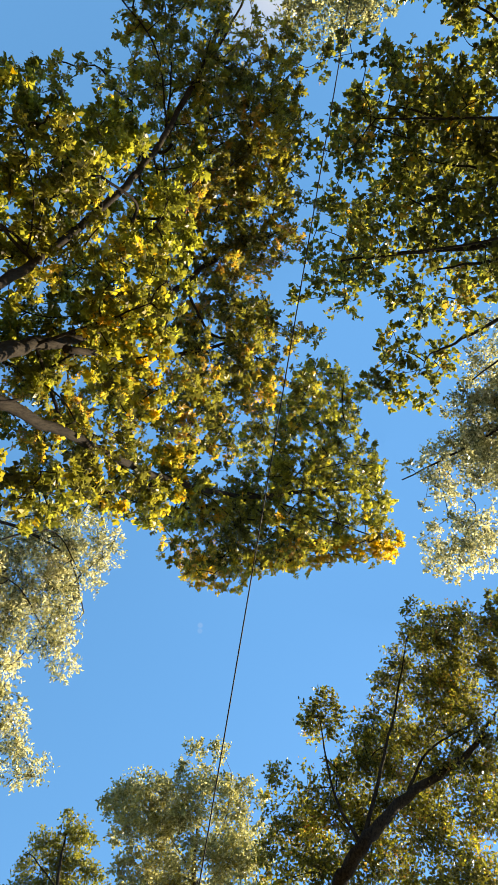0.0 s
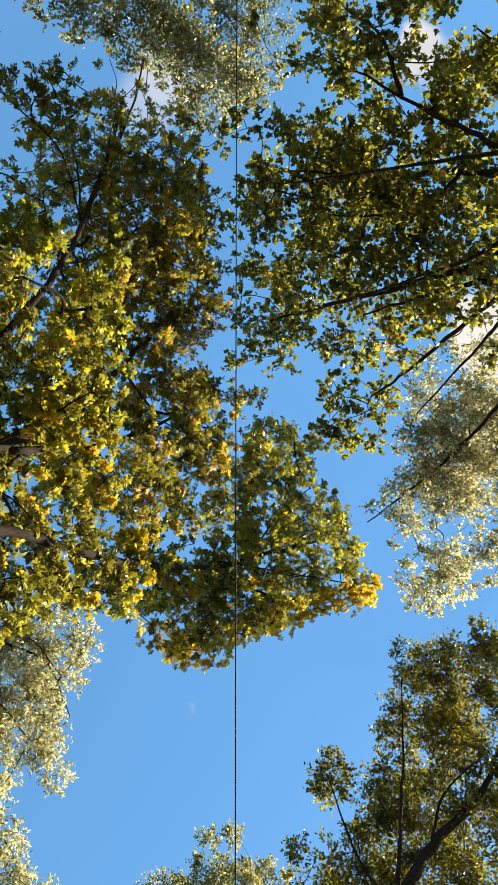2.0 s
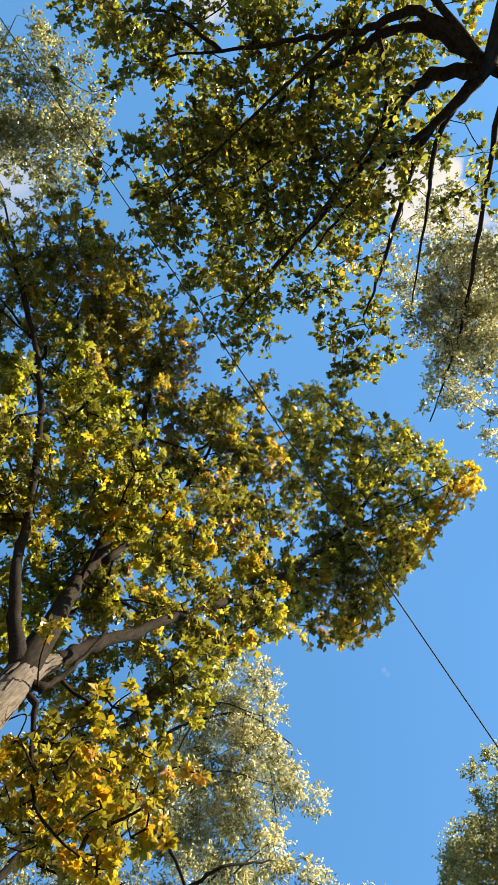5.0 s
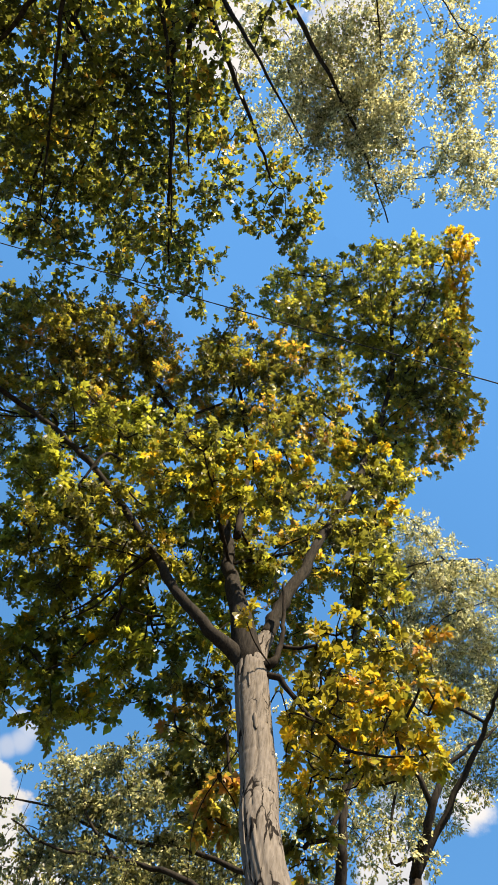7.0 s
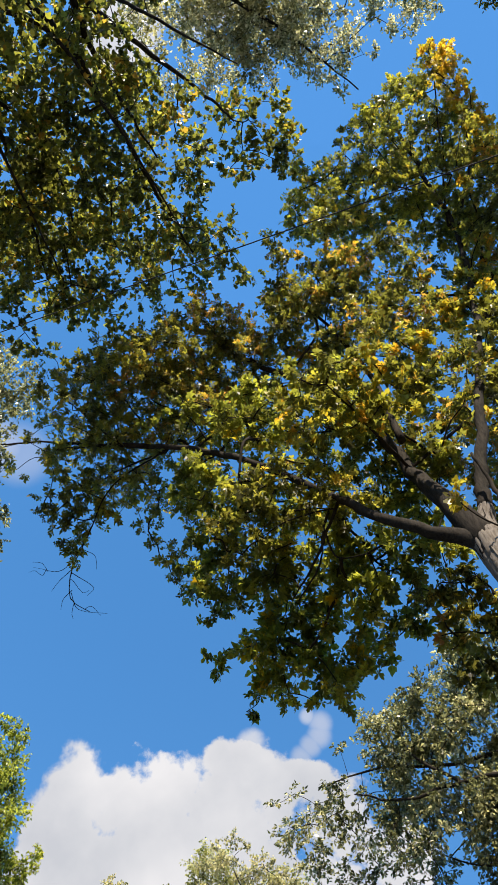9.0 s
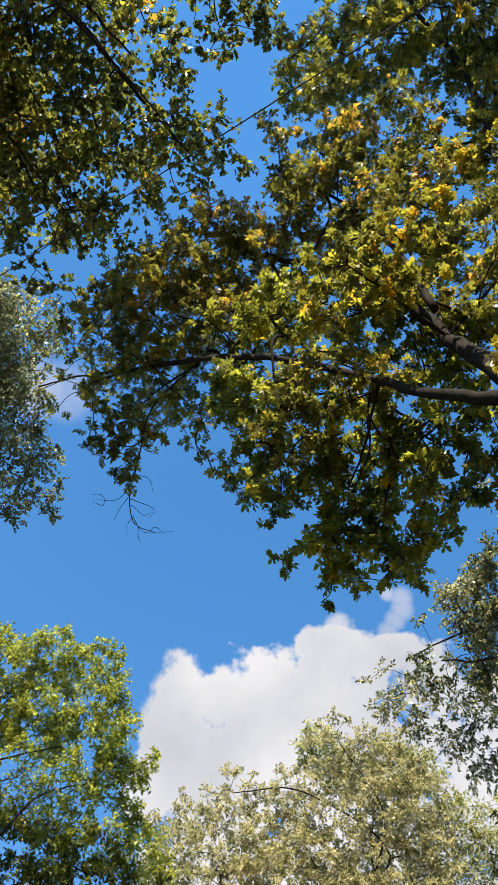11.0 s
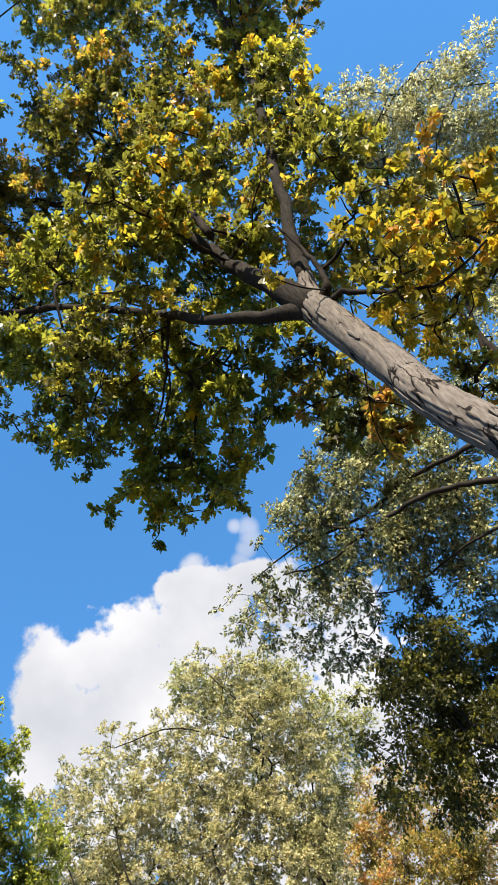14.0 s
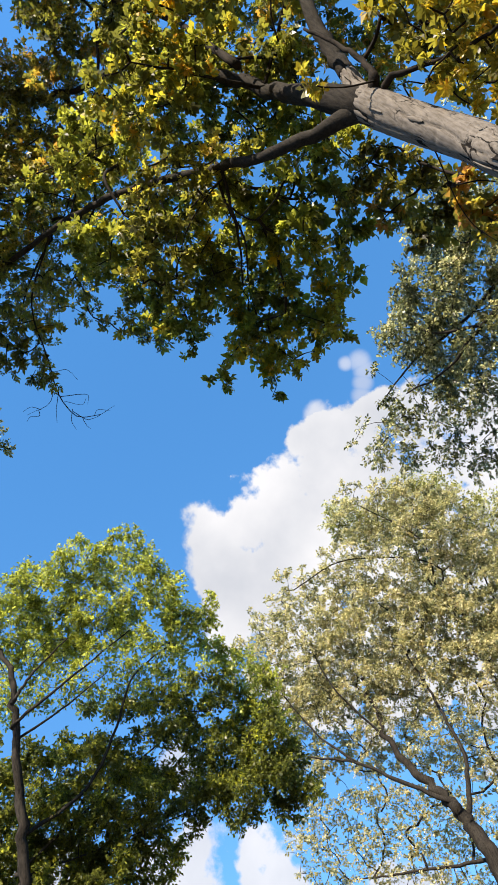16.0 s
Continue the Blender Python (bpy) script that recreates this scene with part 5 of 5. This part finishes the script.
# young maple
BOUGHS['young_maple'] = [
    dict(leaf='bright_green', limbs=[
        (0.163, 0.06, [(-17.11, 10.45, 7.23), (-16.99, 10.4, 8.13), (-16.69, 10.2, 9.84), (-16.37, 10.01, 11.61), (-16.25, 9.94, 13.04), (-16.44, 9.71, 14.05)]),
        (0.062, 0.018, [(-16.31, 9.98, 11.73), (-15.82, 11.41, 12.91), (-14.94, 13.27, 14.44)]),
        (0.062, 0.018, [(-16.18, 9.91, 12.3), (-15.92, 10.41, 13.09), (-15.63, 11.45, 14.23)]),
        (0.05, 0.014, [(-16.48, 10.1, 11.36), (-15.93, 11.2, 12.07), (-15.35, 12.47, 13.06)]),
        (0.062, 0.018, [(-17.06, 10.44, 9.19), (-16.42, 11.94, 10.07), (-15.56, 12.6, 11.41), (-15.05, 13.11, 12.78), (-14.5, 14.34, 13.83)]),
        (0.062, 0.018, [(-17.79, 10.81, 8.72), (-16.93, 12.82, 10.2), (-15.12, 15.19, 11.99)]),
    ], masses=[
        (0.5, 2.4, 2.0, [(-17.04, 9.02, 16.79), (-15.83, 10.49, 17.18), (-15.78, 10.84, 17.0), (-14.7, 11.3, 17.71), (-14.56, 12.02, 17.35), (-13.54, 12.93, 17.55), (-13.37, 13.84, 16.95), (-13.61, 14.51, 16.13), (-13.82, 14.97, 15.48), (-13.16, 15.65, 15.39), (-13.94, 16.01, 14.21), (-13.74, 16.55, 13.75), (-13.74, 17.36, 12.62), (-14.75, 16.17, 13.08), (-15.01, 15.39, 13.74), (-15.64, 14.17, 14.36), (-16.65, 12.73, 14.56), (-17.64, 11.49, 14.37), (-18.55, 9.76, 14.48)]),
        (0.5, 1.8, 0.8, [(-14.43, 15.86, 13.66), (-13.46, 16.75, 13.60), (-13.24, 17.65, 12.56), (-13.66, 18.31, 10.92), (-14.60, 17.61, 10.82), (-15.16, 16.53, 11.78)]),
        (0.5, 2.1, 0.8, [(-17.62, 9.30, 14.76), (-16.72, 10.99, 14.69), (-15.83, 12.23, 14.73), (-14.92, 13.68, 14.41), (-14.30, 15.04, 13.63), (-13.81, 16.22, 12.69), (-14.20, 16.62, 11.61), (-15.58, 15.24, 11.70), (-16.12, 14.09, 12.44), (-17.22, 12.43, 12.71), (-18.79, 9.87, 12.64)]),
    ]),
    # lower crown, in the leaves with shade coloured in
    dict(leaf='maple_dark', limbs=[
        (0.037, 0.014, [(-17.87, 10.84, 8.49), (-17.36, 12.54, 8.91), (-16.05, 14.93, 9.37)]),
    ], masses=[
        (0.48, 2.4, 2.3, [(-18.76, 9.85, 12.28), (-17.94, 11.48, 12.13), (-17.08, 12.33, 12.61), (-16.03, 14.1, 12.77), (-14.91, 15.1, 13.01), (-14.27, 16.07, 12.55), (-13.29, 17.07, 12.29), (-13.52, 17.5, 10.57), (-13.37, 17.68, 8.78), (-13.75, 17.57, 8.33), (-14.46, 16.69, 8.97), (-15.34, 15.82, 8.14), (-15.55, 15.35, 8.68), (-16.33, 14.4, 8.88), (-17.01, 13.55, 7.94), (-17.36, 12.94, 7.17), (-18.93, 9.91, 7.95)]),
        (0.47, 1.8, 1.8, [(-14.43, 16.4, 11.16), (-13.52, 17.5, 10.57), (-13.31, 17.73, 8.76), (-13.94, 17.57, 7.95), (-14.65, 16.7, 8.59), (-15.03, 16.31, 9.56)]),
        (0.48, 2.1, 2.0, [(-18.73, 9.82, 10.53), (-17.70, 11.87, 10.24), (-16.35, 14.18, 9.50), (-16.15, 14.95, 8.51), (-16.62, 14.73, 7.85), (-17.61, 13.81, 7.21), (-19.53, 10.21, 8.16)]),
    ]),
]


def shaggy_bark(line, radii, z0, z1, root, here, rng):
    """Peeling plates of bark on the stretch of the stem between two heights, each curling away at an end."""
    step = np.concatenate([[0], np.cumsum(np.linalg.norm(np.diff(line, axis=0), axis=1))])
    low, high = np.interp((z0, z1), line[:, 2], step)
    for _ in range(24):
        length, width, theta = rng.uniform(0.12, 0.5), rng.uniform(0.012, 0.035), rng.uniform(0, 2 * np.pi)
        at = rng.uniform(low, high)
        s = np.linspace(at, min(at + length, high + 0.05), 6)
        mid = np.stack([np.interp(s, step, line[:, i]) for i in range(3)], -1)
        r = np.interp(s, step, radii)
        k = np.linspace(0, 1, 6)
        down, up = rng.uniform(0.0, 0.009), rng.uniform(0.0, 0.004)
        lift = 0.001 + down * (1 - k) ** 3 + up * k ** 4
        taper = np.clip(np.minimum(k, 1 - k) * 5 + 0.35, 0, 1) * rng.uniform(0.8, 1.15, 6)
        drift = rng.normal(0, 0.12) * k
        verts = []
        for out in (0.004, 0.0):
            for side in (-1, 0, 1):
                a = theta + drift + side * 0.5 * width * taper / r
                hump = 0.002 if side == 0 else 0.0
                verts.append(mid + np.stack([np.cos(a), np.sin(a), 0 * a], -1) * (r + lift + out + hump)[:, None])
        verts = np.concatenate(verts) - here
        i = np.arange(5)
        quads = []
        for a, b in ((0, 1), (1, 2), (4, 3), (5, 4), (2, 5), (3, 0)):
            quads.append(np.stack([a * 6 + i, b * 6 + i, b * 6 + i + 1, a * 6 + i + 1], -1))
        part("bark_plate", mesh_from("bark_plate", verts, [np.vstack(quads)], True), BARK_PALE, root)


def furrowed(line, radii, here, rng, sides=72):
    """A stem with long wavy furrows between plates of bark."""
    v, q, t = tube(line - here, radii, sides)
    n = len(line)
    axis = np.repeat(line - here, sides, 0)
    out = v[:n * sides] - axis
    size = np.linalg.norm(out, axis=1)
    ang = np.tile(np.arange(sides) / sides, n)
    step = np.repeat(np.concatenate([[0], np.cumsum(np.linalg.norm(np.diff(line, axis=0), axis=1))]), sides)
    u = ang * 9 + 0.35 * np.sin(step * 1.9 + 9 * ang) + 0.1 * np.sin(step * 6.3 + 23 * ang)
    col = np.floor(u)
    w = step / 0.75 + np.sin(col % 11 * 12.9898) * 43.7
    crack = np.minimum(np.abs(u - col - 0.5) * 2, 1) ** 12 * 0.02 + np.minimum(np.abs(w - np.floor(w) - 0.5) * 2, 1) ** 20 * 0.008
    plate = 0.0012 * np.sin(np.floor(w) * 7.3 + col * 3.1) + 0.0012 * rng.standard_normal(len(u))
    v[:n * sides] = axis + out / (size + 1e-9)[:, None] * (size + np.where(size > 0.05, plate - crack, 0))[:, None]
    return v, q, t


def build_tree(key, name, label, base, girth, bark, shape, size, area, fill, seed, droop=0.25, per_twig=9, reach=1.0, lean=None, twig=0.005, share=0.35, singles=0, limb_bark=None, neck=None, leader=0, flutter=0.8):
    rng = np.random.default_rng(seed)
    boughs = BOUGHS[key]
    root = tagged(new(name), label, "tree")
    root.location = (*base, 0)
    here = np.array((*base, 0.0))
    crotch = np.array(boughs[0]["limbs"][0][2][0])
    way = [here + (0, 0, -0.3), here + (0.02, 0.02, 0.25 * crotch[2])] + [np.array(p) for p in (lean or [])] + [crotch]
    line = spline(way, 14)
    s = np.linspace(0, 1, len(line))
    top = boughs[0]["limbs"][0][0]
    radii = girth + ((neck or top * 1.05) - girth) * s ** 0.8 + girth * 0.7 * np.exp(-s * 22)
    if neck:
        # the leading stem runs on out of the fork, so that trunk and stem are one piece of wood
        stem = boughs[leader]["limbs"][0]
        run = crotch * 0.55 + np.array(stem[2][1]) * 0.45
        way.append(run)
        line = spline(way, 70)
        up = np.clip(line[:, 2] / crotch[2], 0, None)
        radii = girth + (neck - girth) * np.clip(up, 0, 1) ** 3 + girth * 0.7 * np.exp(-np.clip(up, 0, 1) * 22)
        k = np.clip((up - 0.985) / 0.09, 0, 1)
        radii += (stem[0] - radii) * k * k * (3 - 2 * k)
        part("trunk", joined("trunk", [furrowed(line, radii, here, rng)]), bark, root)
        shaggy_bark(line, radii, 0.55 * crotch[2], 0.96 * crotch[2], root, here, rng)
    else:
        part("trunk", joined("trunk", [tube(line - here, radii, 20, 0.04, seed)]), bark, root)
    for n, b in enumerate(boughs):
        lines = []
        for i, (r0, r1, pts) in enumerate(b["limbs"]):
            pts = [np.array(p) for p in pts]
            if neck and n == leader and i == 0:
                pts = [run] + pts[1:]
            if i == 0 and n and key != "hickory":
                # a bough leaves the trunk below its own first bend, and rises from there
                gap = np.linalg.norm(line - pts[0], axis=1)
                foot = line[np.argmin(gap + 2.0 * np.clip(line[:, 2] - pts[0][2] + 0.35 * gap, 0, None))]
                pts = [foot] + [p for p in pts if np.linalg.norm(p - foot) > 0.4]
            elif i and b["limbs"]:
                wood = np.vstack(lines if r0 < 0.012 else lines + [line])
                gap = np.linalg.norm(wood - pts[0], axis=1)
                near = wood[np.argmin(gap + (0.0 if r0 < 0.012 else 1.5) * np.clip(wood[:, 2] - pts[0][2] + 0.25 * gap, 0, None))]
                if 0.05 < np.linalg.norm(near - pts[0]) < (0.4 if r0 < 0.012 else 9.0):
                    pts = [near] + pts
            l = spline(pts, 7)
            l[1:-1] += rng.standard_normal((len(l) - 2, 3)) * r0 * 0.18
            lines.append(l)
            rr = np.linspace(r0, r1, len(l))
            if neck and np.linalg.norm(l[0] - crotch) < 0.45:
                l = np.vstack([crotch + (0, 0, -0.16), crotch * 0.75 + l[2] * 0.25 + (0, 0, -0.03), l[2:]])
                rr = np.concatenate([[r0 * 1.2, r0 * 1.5], rr[2:]])
                rr[2:6] += r0 * np.array((0.35, 0.2, 0.1, 0.04))
            part("limb", joined("limb", [tube(l - here, rr, 10, 0.06, seed + i)]), BARK_BOUGH_SHADED if neck and r0 > 0.05 else limb_bark or bark, root)
        every = np.vstack([l for l, spec in zip(lines, b["limbs"]) if spec[0] > 0.012] or lines)
        clumps = [c for r, thick, dense, outline in b["masses"] for c in fill_mass(outline, r, thick, dense, rng)]
        # side branches: each clump hangs on the nearest wood that has already grown
        reachs = [np.linalg.norm(every - c[:3], axis=1).min() for c in clumps]
        nodes, owner, weight, joins = list(every), [-1] * len(every), [0] * len(clumps), []
        for k in np.argsort(reachs):
            c = np.array(clumps[k][:3])
            g = int(np.argmin(np.linalg.norm(np.array(nodes) - c, axis=1)))
            joins.append((k, nodes[g], owner[g]))
            half = (nodes[g] + c) / 2 + rng.standard_normal(3) * 0.07 * np.linalg.norm(c - nodes[g])
            joins[-1] += (half,)
            nodes += [half, c]
            owner += [owner[g], k]
        parents = {k: o for k, _, o, _ in joins}
        for k in range(len(clumps)):
            o = k
            while o != -1:
                weight[o] += 1
                o = parents[o]
        stems = []
        for k, start, o, half in joins:
            thick = twig * (0.8 + 0.6 * math.sqrt(weight[k]))
            l = spline([start, half, np.array(clumps[k][:3])], 4)
            stems.append(tube(l - here, np.linspace(thick, max(twig, thick * 0.7), len(l)), 5))
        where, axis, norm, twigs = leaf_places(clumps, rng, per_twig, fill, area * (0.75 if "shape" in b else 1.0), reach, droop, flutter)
        for t in twigs[::max(1, round(1 / share))]:
            stems.append(tube(np.array(t) - here, np.array((twig, twig * 0.8, twig * 0.35)), 3))
        part("twigwork", joined("twigwork", stems), limb_bark or bark, root, kind="stuff")
        low = np.argsort(where[:, 2])[:singles] if b["leaf"] in SINGLE else np.array([], int)
        rest = np.setdiff1d(np.arange(len(where)), low)
        loose = (where[low], axis[low], norm[low])
        where, axis, norm = where[rest], axis[rest], norm[rest]
        crown = part("foliage", leaves_mesh("foliage", where - here, axis, norm, b.get("shape", shape), size * (0.85 if "shape" in b else 1.0), rng), LEAF[b["leaf"]], root, kind="stuff")
        if len(low):
            forms = []
            for _ in range(8):
                p, q = compound_leaf(rng, 0.12)
                forms.append(mesh_from("leaf", p, [q]))
                forms[-1].materials.append(SINGLE[b["leaf"]])
            for w, a, u in zip(*loose):
                ob = part("leaf", forms[rng.integers(8)], None, crown)
                turn = Matrix((np.cross(a, u), a, u)).transposed().to_4x4()
                ob.matrix_local = Matrix.Translation(w - here) @ turn @ Matrix.Scale(rng.uniform(0.8, 1.2), 4)
    return root


# ---------------------------------------------------------------- ground
def build_ground():
    n, half = 90, 900.0
    g = np.linspace(-1, 1, n)
    g = np.sign(g) * np.abs(g) ** 3 * half
    x, y = np.meshgrid(g, g, indexing="ij")
    z = 0.12 * np.sin(x * 0.21 + 1) * np.cos(y * 0.17) + 0.05 * np.sin(x * 0.9 + y * 0.7) - 0.08
    i, j = np.meshgrid(np.arange(n - 1), np.arange(n - 1), indexing="ij")
    quads = np.stack([i * n + j, (i + 1) * n + j, (i + 1) * n + j + 1, i * n + j + 1], -1).reshape(-1, 4)
    m, add, link = shader("forest_floor")
    coord, litter, patch = add("ShaderNodeTexCoord"), add("ShaderNodeTexVoronoi"), add("ShaderNodeTexNoise")
    litter.inputs["Scale"].default_value = 14.0
    patch.inputs["Scale"].default_value, patch.inputs["Detail"].default_value = 0.5, 6.0
    link(coord.outputs["Object"], litter.inputs["Vector"])
    link(coord.outputs["Object"], patch.inputs["Vector"])
    a = ramp_of(add, [(0.0, (0.03, 0.022, 0.013)), (0.5, (0.08, 0.056, 0.03)), (1.0, (0.15, 0.108, 0.05))])
    link(litter.outputs["Color"], a.inputs["Fac"])
    b = ramp_of(add, [(0.45, (0.03, 0.045, 0.014)), (0.6, (0.08, 0.056, 0.032))])
    link(patch.outputs["Fac"], b.inputs["Fac"])
    mix = add("ShaderNodeMix")
    mix.data_type = "RGBA"
    mix.inputs["Factor"].default_value = 0.4
    link(a.outputs[0], mix.inputs["A"])
    link(b.outputs[0], mix.inputs["B"])
    relief = add("ShaderNodeBump")
    relief.inputs["Distance"].default_value = 0.03
    link(litter.outputs["Distance"], relief.inputs["Height"])
    face, out = add("ShaderNodeBsdfPrincipled"), add("ShaderNodeOutputMaterial")
    face.inputs["Roughness"].default_value = 0.9
    link(mix.outputs["Result"], face.inputs["Base Color"])
    link(relief.outputs[0], face.inputs["Normal"])
    link(face.outputs[0], out.inputs["Surface"])
    ob = part("ground", mesh_from("ground", np.stack([x, y, z], -1).reshape(-1, 3), [quads], True), m, None)
    tagged(ob, "brown forest floor of fallen leaves and low grass", "ground", kind="structure")


build_ground()

build_tree("hickory", "hickory_tree", "shaggy-barked hickory turning yellow, forked low above the ground", (1.10, 3.22), 0.115, BARK_PALE, "fine", 0.138, 0.0080, 1.1, 11, lean=[(0.35, 3.52, 4.56), (0.24, 3.72, 5.55)], per_twig=5, droop=0.4, share=0.15, flutter=0.75, singles=150, limb_bark=BARK_LIMB_SHADED, neck=0.148, leader=4)
build_tree("maple", "maple_tree", "tall green maple with long dark limbs against the sun", (-3.04, -3.57), 0.26, BARK_DARK, "lobed", 0.09, 0.0043, 0.66, 12, droop=0.3, share=0.15)
build_tree("tall_pale", "poplar_tree", "tall tree with small pale glossy leaves behind the maple", (-5.26, -7.01), 0.28, BARK_DARK, "kite", 0.085, 0.0030, 0.66, 13, droop=0.35, share=0.1)
build_tree("pale_west", "willow_oak_tree", "tall oak with narrow pale grey-green leaves in sunlight", (-14.00, 5.21), 0.28, BARK_GREY, "kite", 0.09, 0.0030, 0.7, 14, droop=0.35, share=0.1)
build_tree("oak_east", "oak_tree", "dark green oak with a curved main limb, shaded below", (9.42, -0.51), 0.26, BARK_DARK, "oak", 0.09, 0.0036, 1.3, 15, share=0.1)
build_tree("birch_far", "birch_tree", "distant pale green tree crown with a little yellow", (16.22, 3.27), 0.24, BARK_GREY, "kite", 0.1, 0.0040, 1.1, 16, share=0.1)
build_tree("dark_far", "elm_tree", "distant dark green tree top standing apart", (19.37, 8.62), 0.24, BARK_DARK, "kite", 0.11, 0.0042, 1.0, 17)
build_tree("pale_ash", "ash_tree", "tall ash with pale silvery-green leaves lit by the sun", (4.88, 11.81), 0.24, BARK_DARK, "narrow", 0.11, 0.0025, 0.75, 18, droop=0.6, share=0.1)
build_tree("dark_oak", "oak_tree", "slender grey-green oak with drooping sprays, the lower ones shaded", (3.30, 12.02), 0.18, BARK_DARK, "oak", 0.095, 0.0040, 0.73, 19, droop=0.45, share=0.1)
build_tree("tan_maple", "oak_tree", "broad distant oak with dense tan and olive leaves in sun", (-15.06, 28.95), 0.34, BARK_DARK, "kite", 0.115, 0.0052, 0.78, 20, share=0.07, twig=0.008)
build_tree("slim_ash", "ash_tree", "slim leaning ash with a light green crown and dark stem", (-11.65, 32.60), 0.2, BARK_DARK, "kite", 0.12, 0.0048, 0.6, 21, share=0.1, twig=0.007)
build_tree("orange_far", "sassafras_tree", "far small tree with orange and straw-coloured leaves", (-10.38, 41.41), 0.2, BARK_GREY, "kite", 0.14, 0.0065, 0.7, 22, share=0.15, twig=0.007)
build_tree("yellow_far", "locust_tree", "far tree crown turning straw-yellow behind the dark oak", (-10.56, 40.68), 0.2, BARK_DARK, "kite", 0.14, 0.0065, 0.8, 24, share=0.15, twig=0.007)
build_tree("young_maple", "maple_tree", "bright green young maple with an upright dark trunk", (-17.48, 10.68), 0.2, BARK_DARK, "oak", 0.115, 0.0056, 0.85, 23, share=0.1)


# ---------------------------------------------------------------- overhead cable
def build_cable():
    a, b = np.array((12.0, 0.32, 3.3)), np.array((-14.0, 1.23, 10.55))
    s = np.linspace(0, 1, 60)[:, None]
    line = a + (b - a) * s - np.array((0, 0, 0.12)) * np.sin(np.pi * s)
    m, add, link = shader("black_rubber")
    face, out, grit = add("ShaderNodeBsdfPrincipled"), add("ShaderNodeOutputMaterial"), add("ShaderNodeTexNoise")
    grit.inputs["Scale"].default_value = 40.0
    tone = ramp_of(add, [(0.3, (0.003, 0.003, 0.0035)), (0.7, (0.01, 0.01, 0.01))])
    link(grit.outputs["Fac"], tone.inputs["Fac"])
    link(tone.outputs[0], face.inputs["Base Color"])
    face.inputs["Roughness"].default_value = 0.85
    link(face.outputs[0], out.inputs["Surface"])
    ob = part("overhead_cable", joined("overhead_cable", [tube(line, np.full(60, 0.0045), 8)]), m, None)
    tagged(ob, "thin black overhead cable strung between the crowns", "cable")


build_cable()
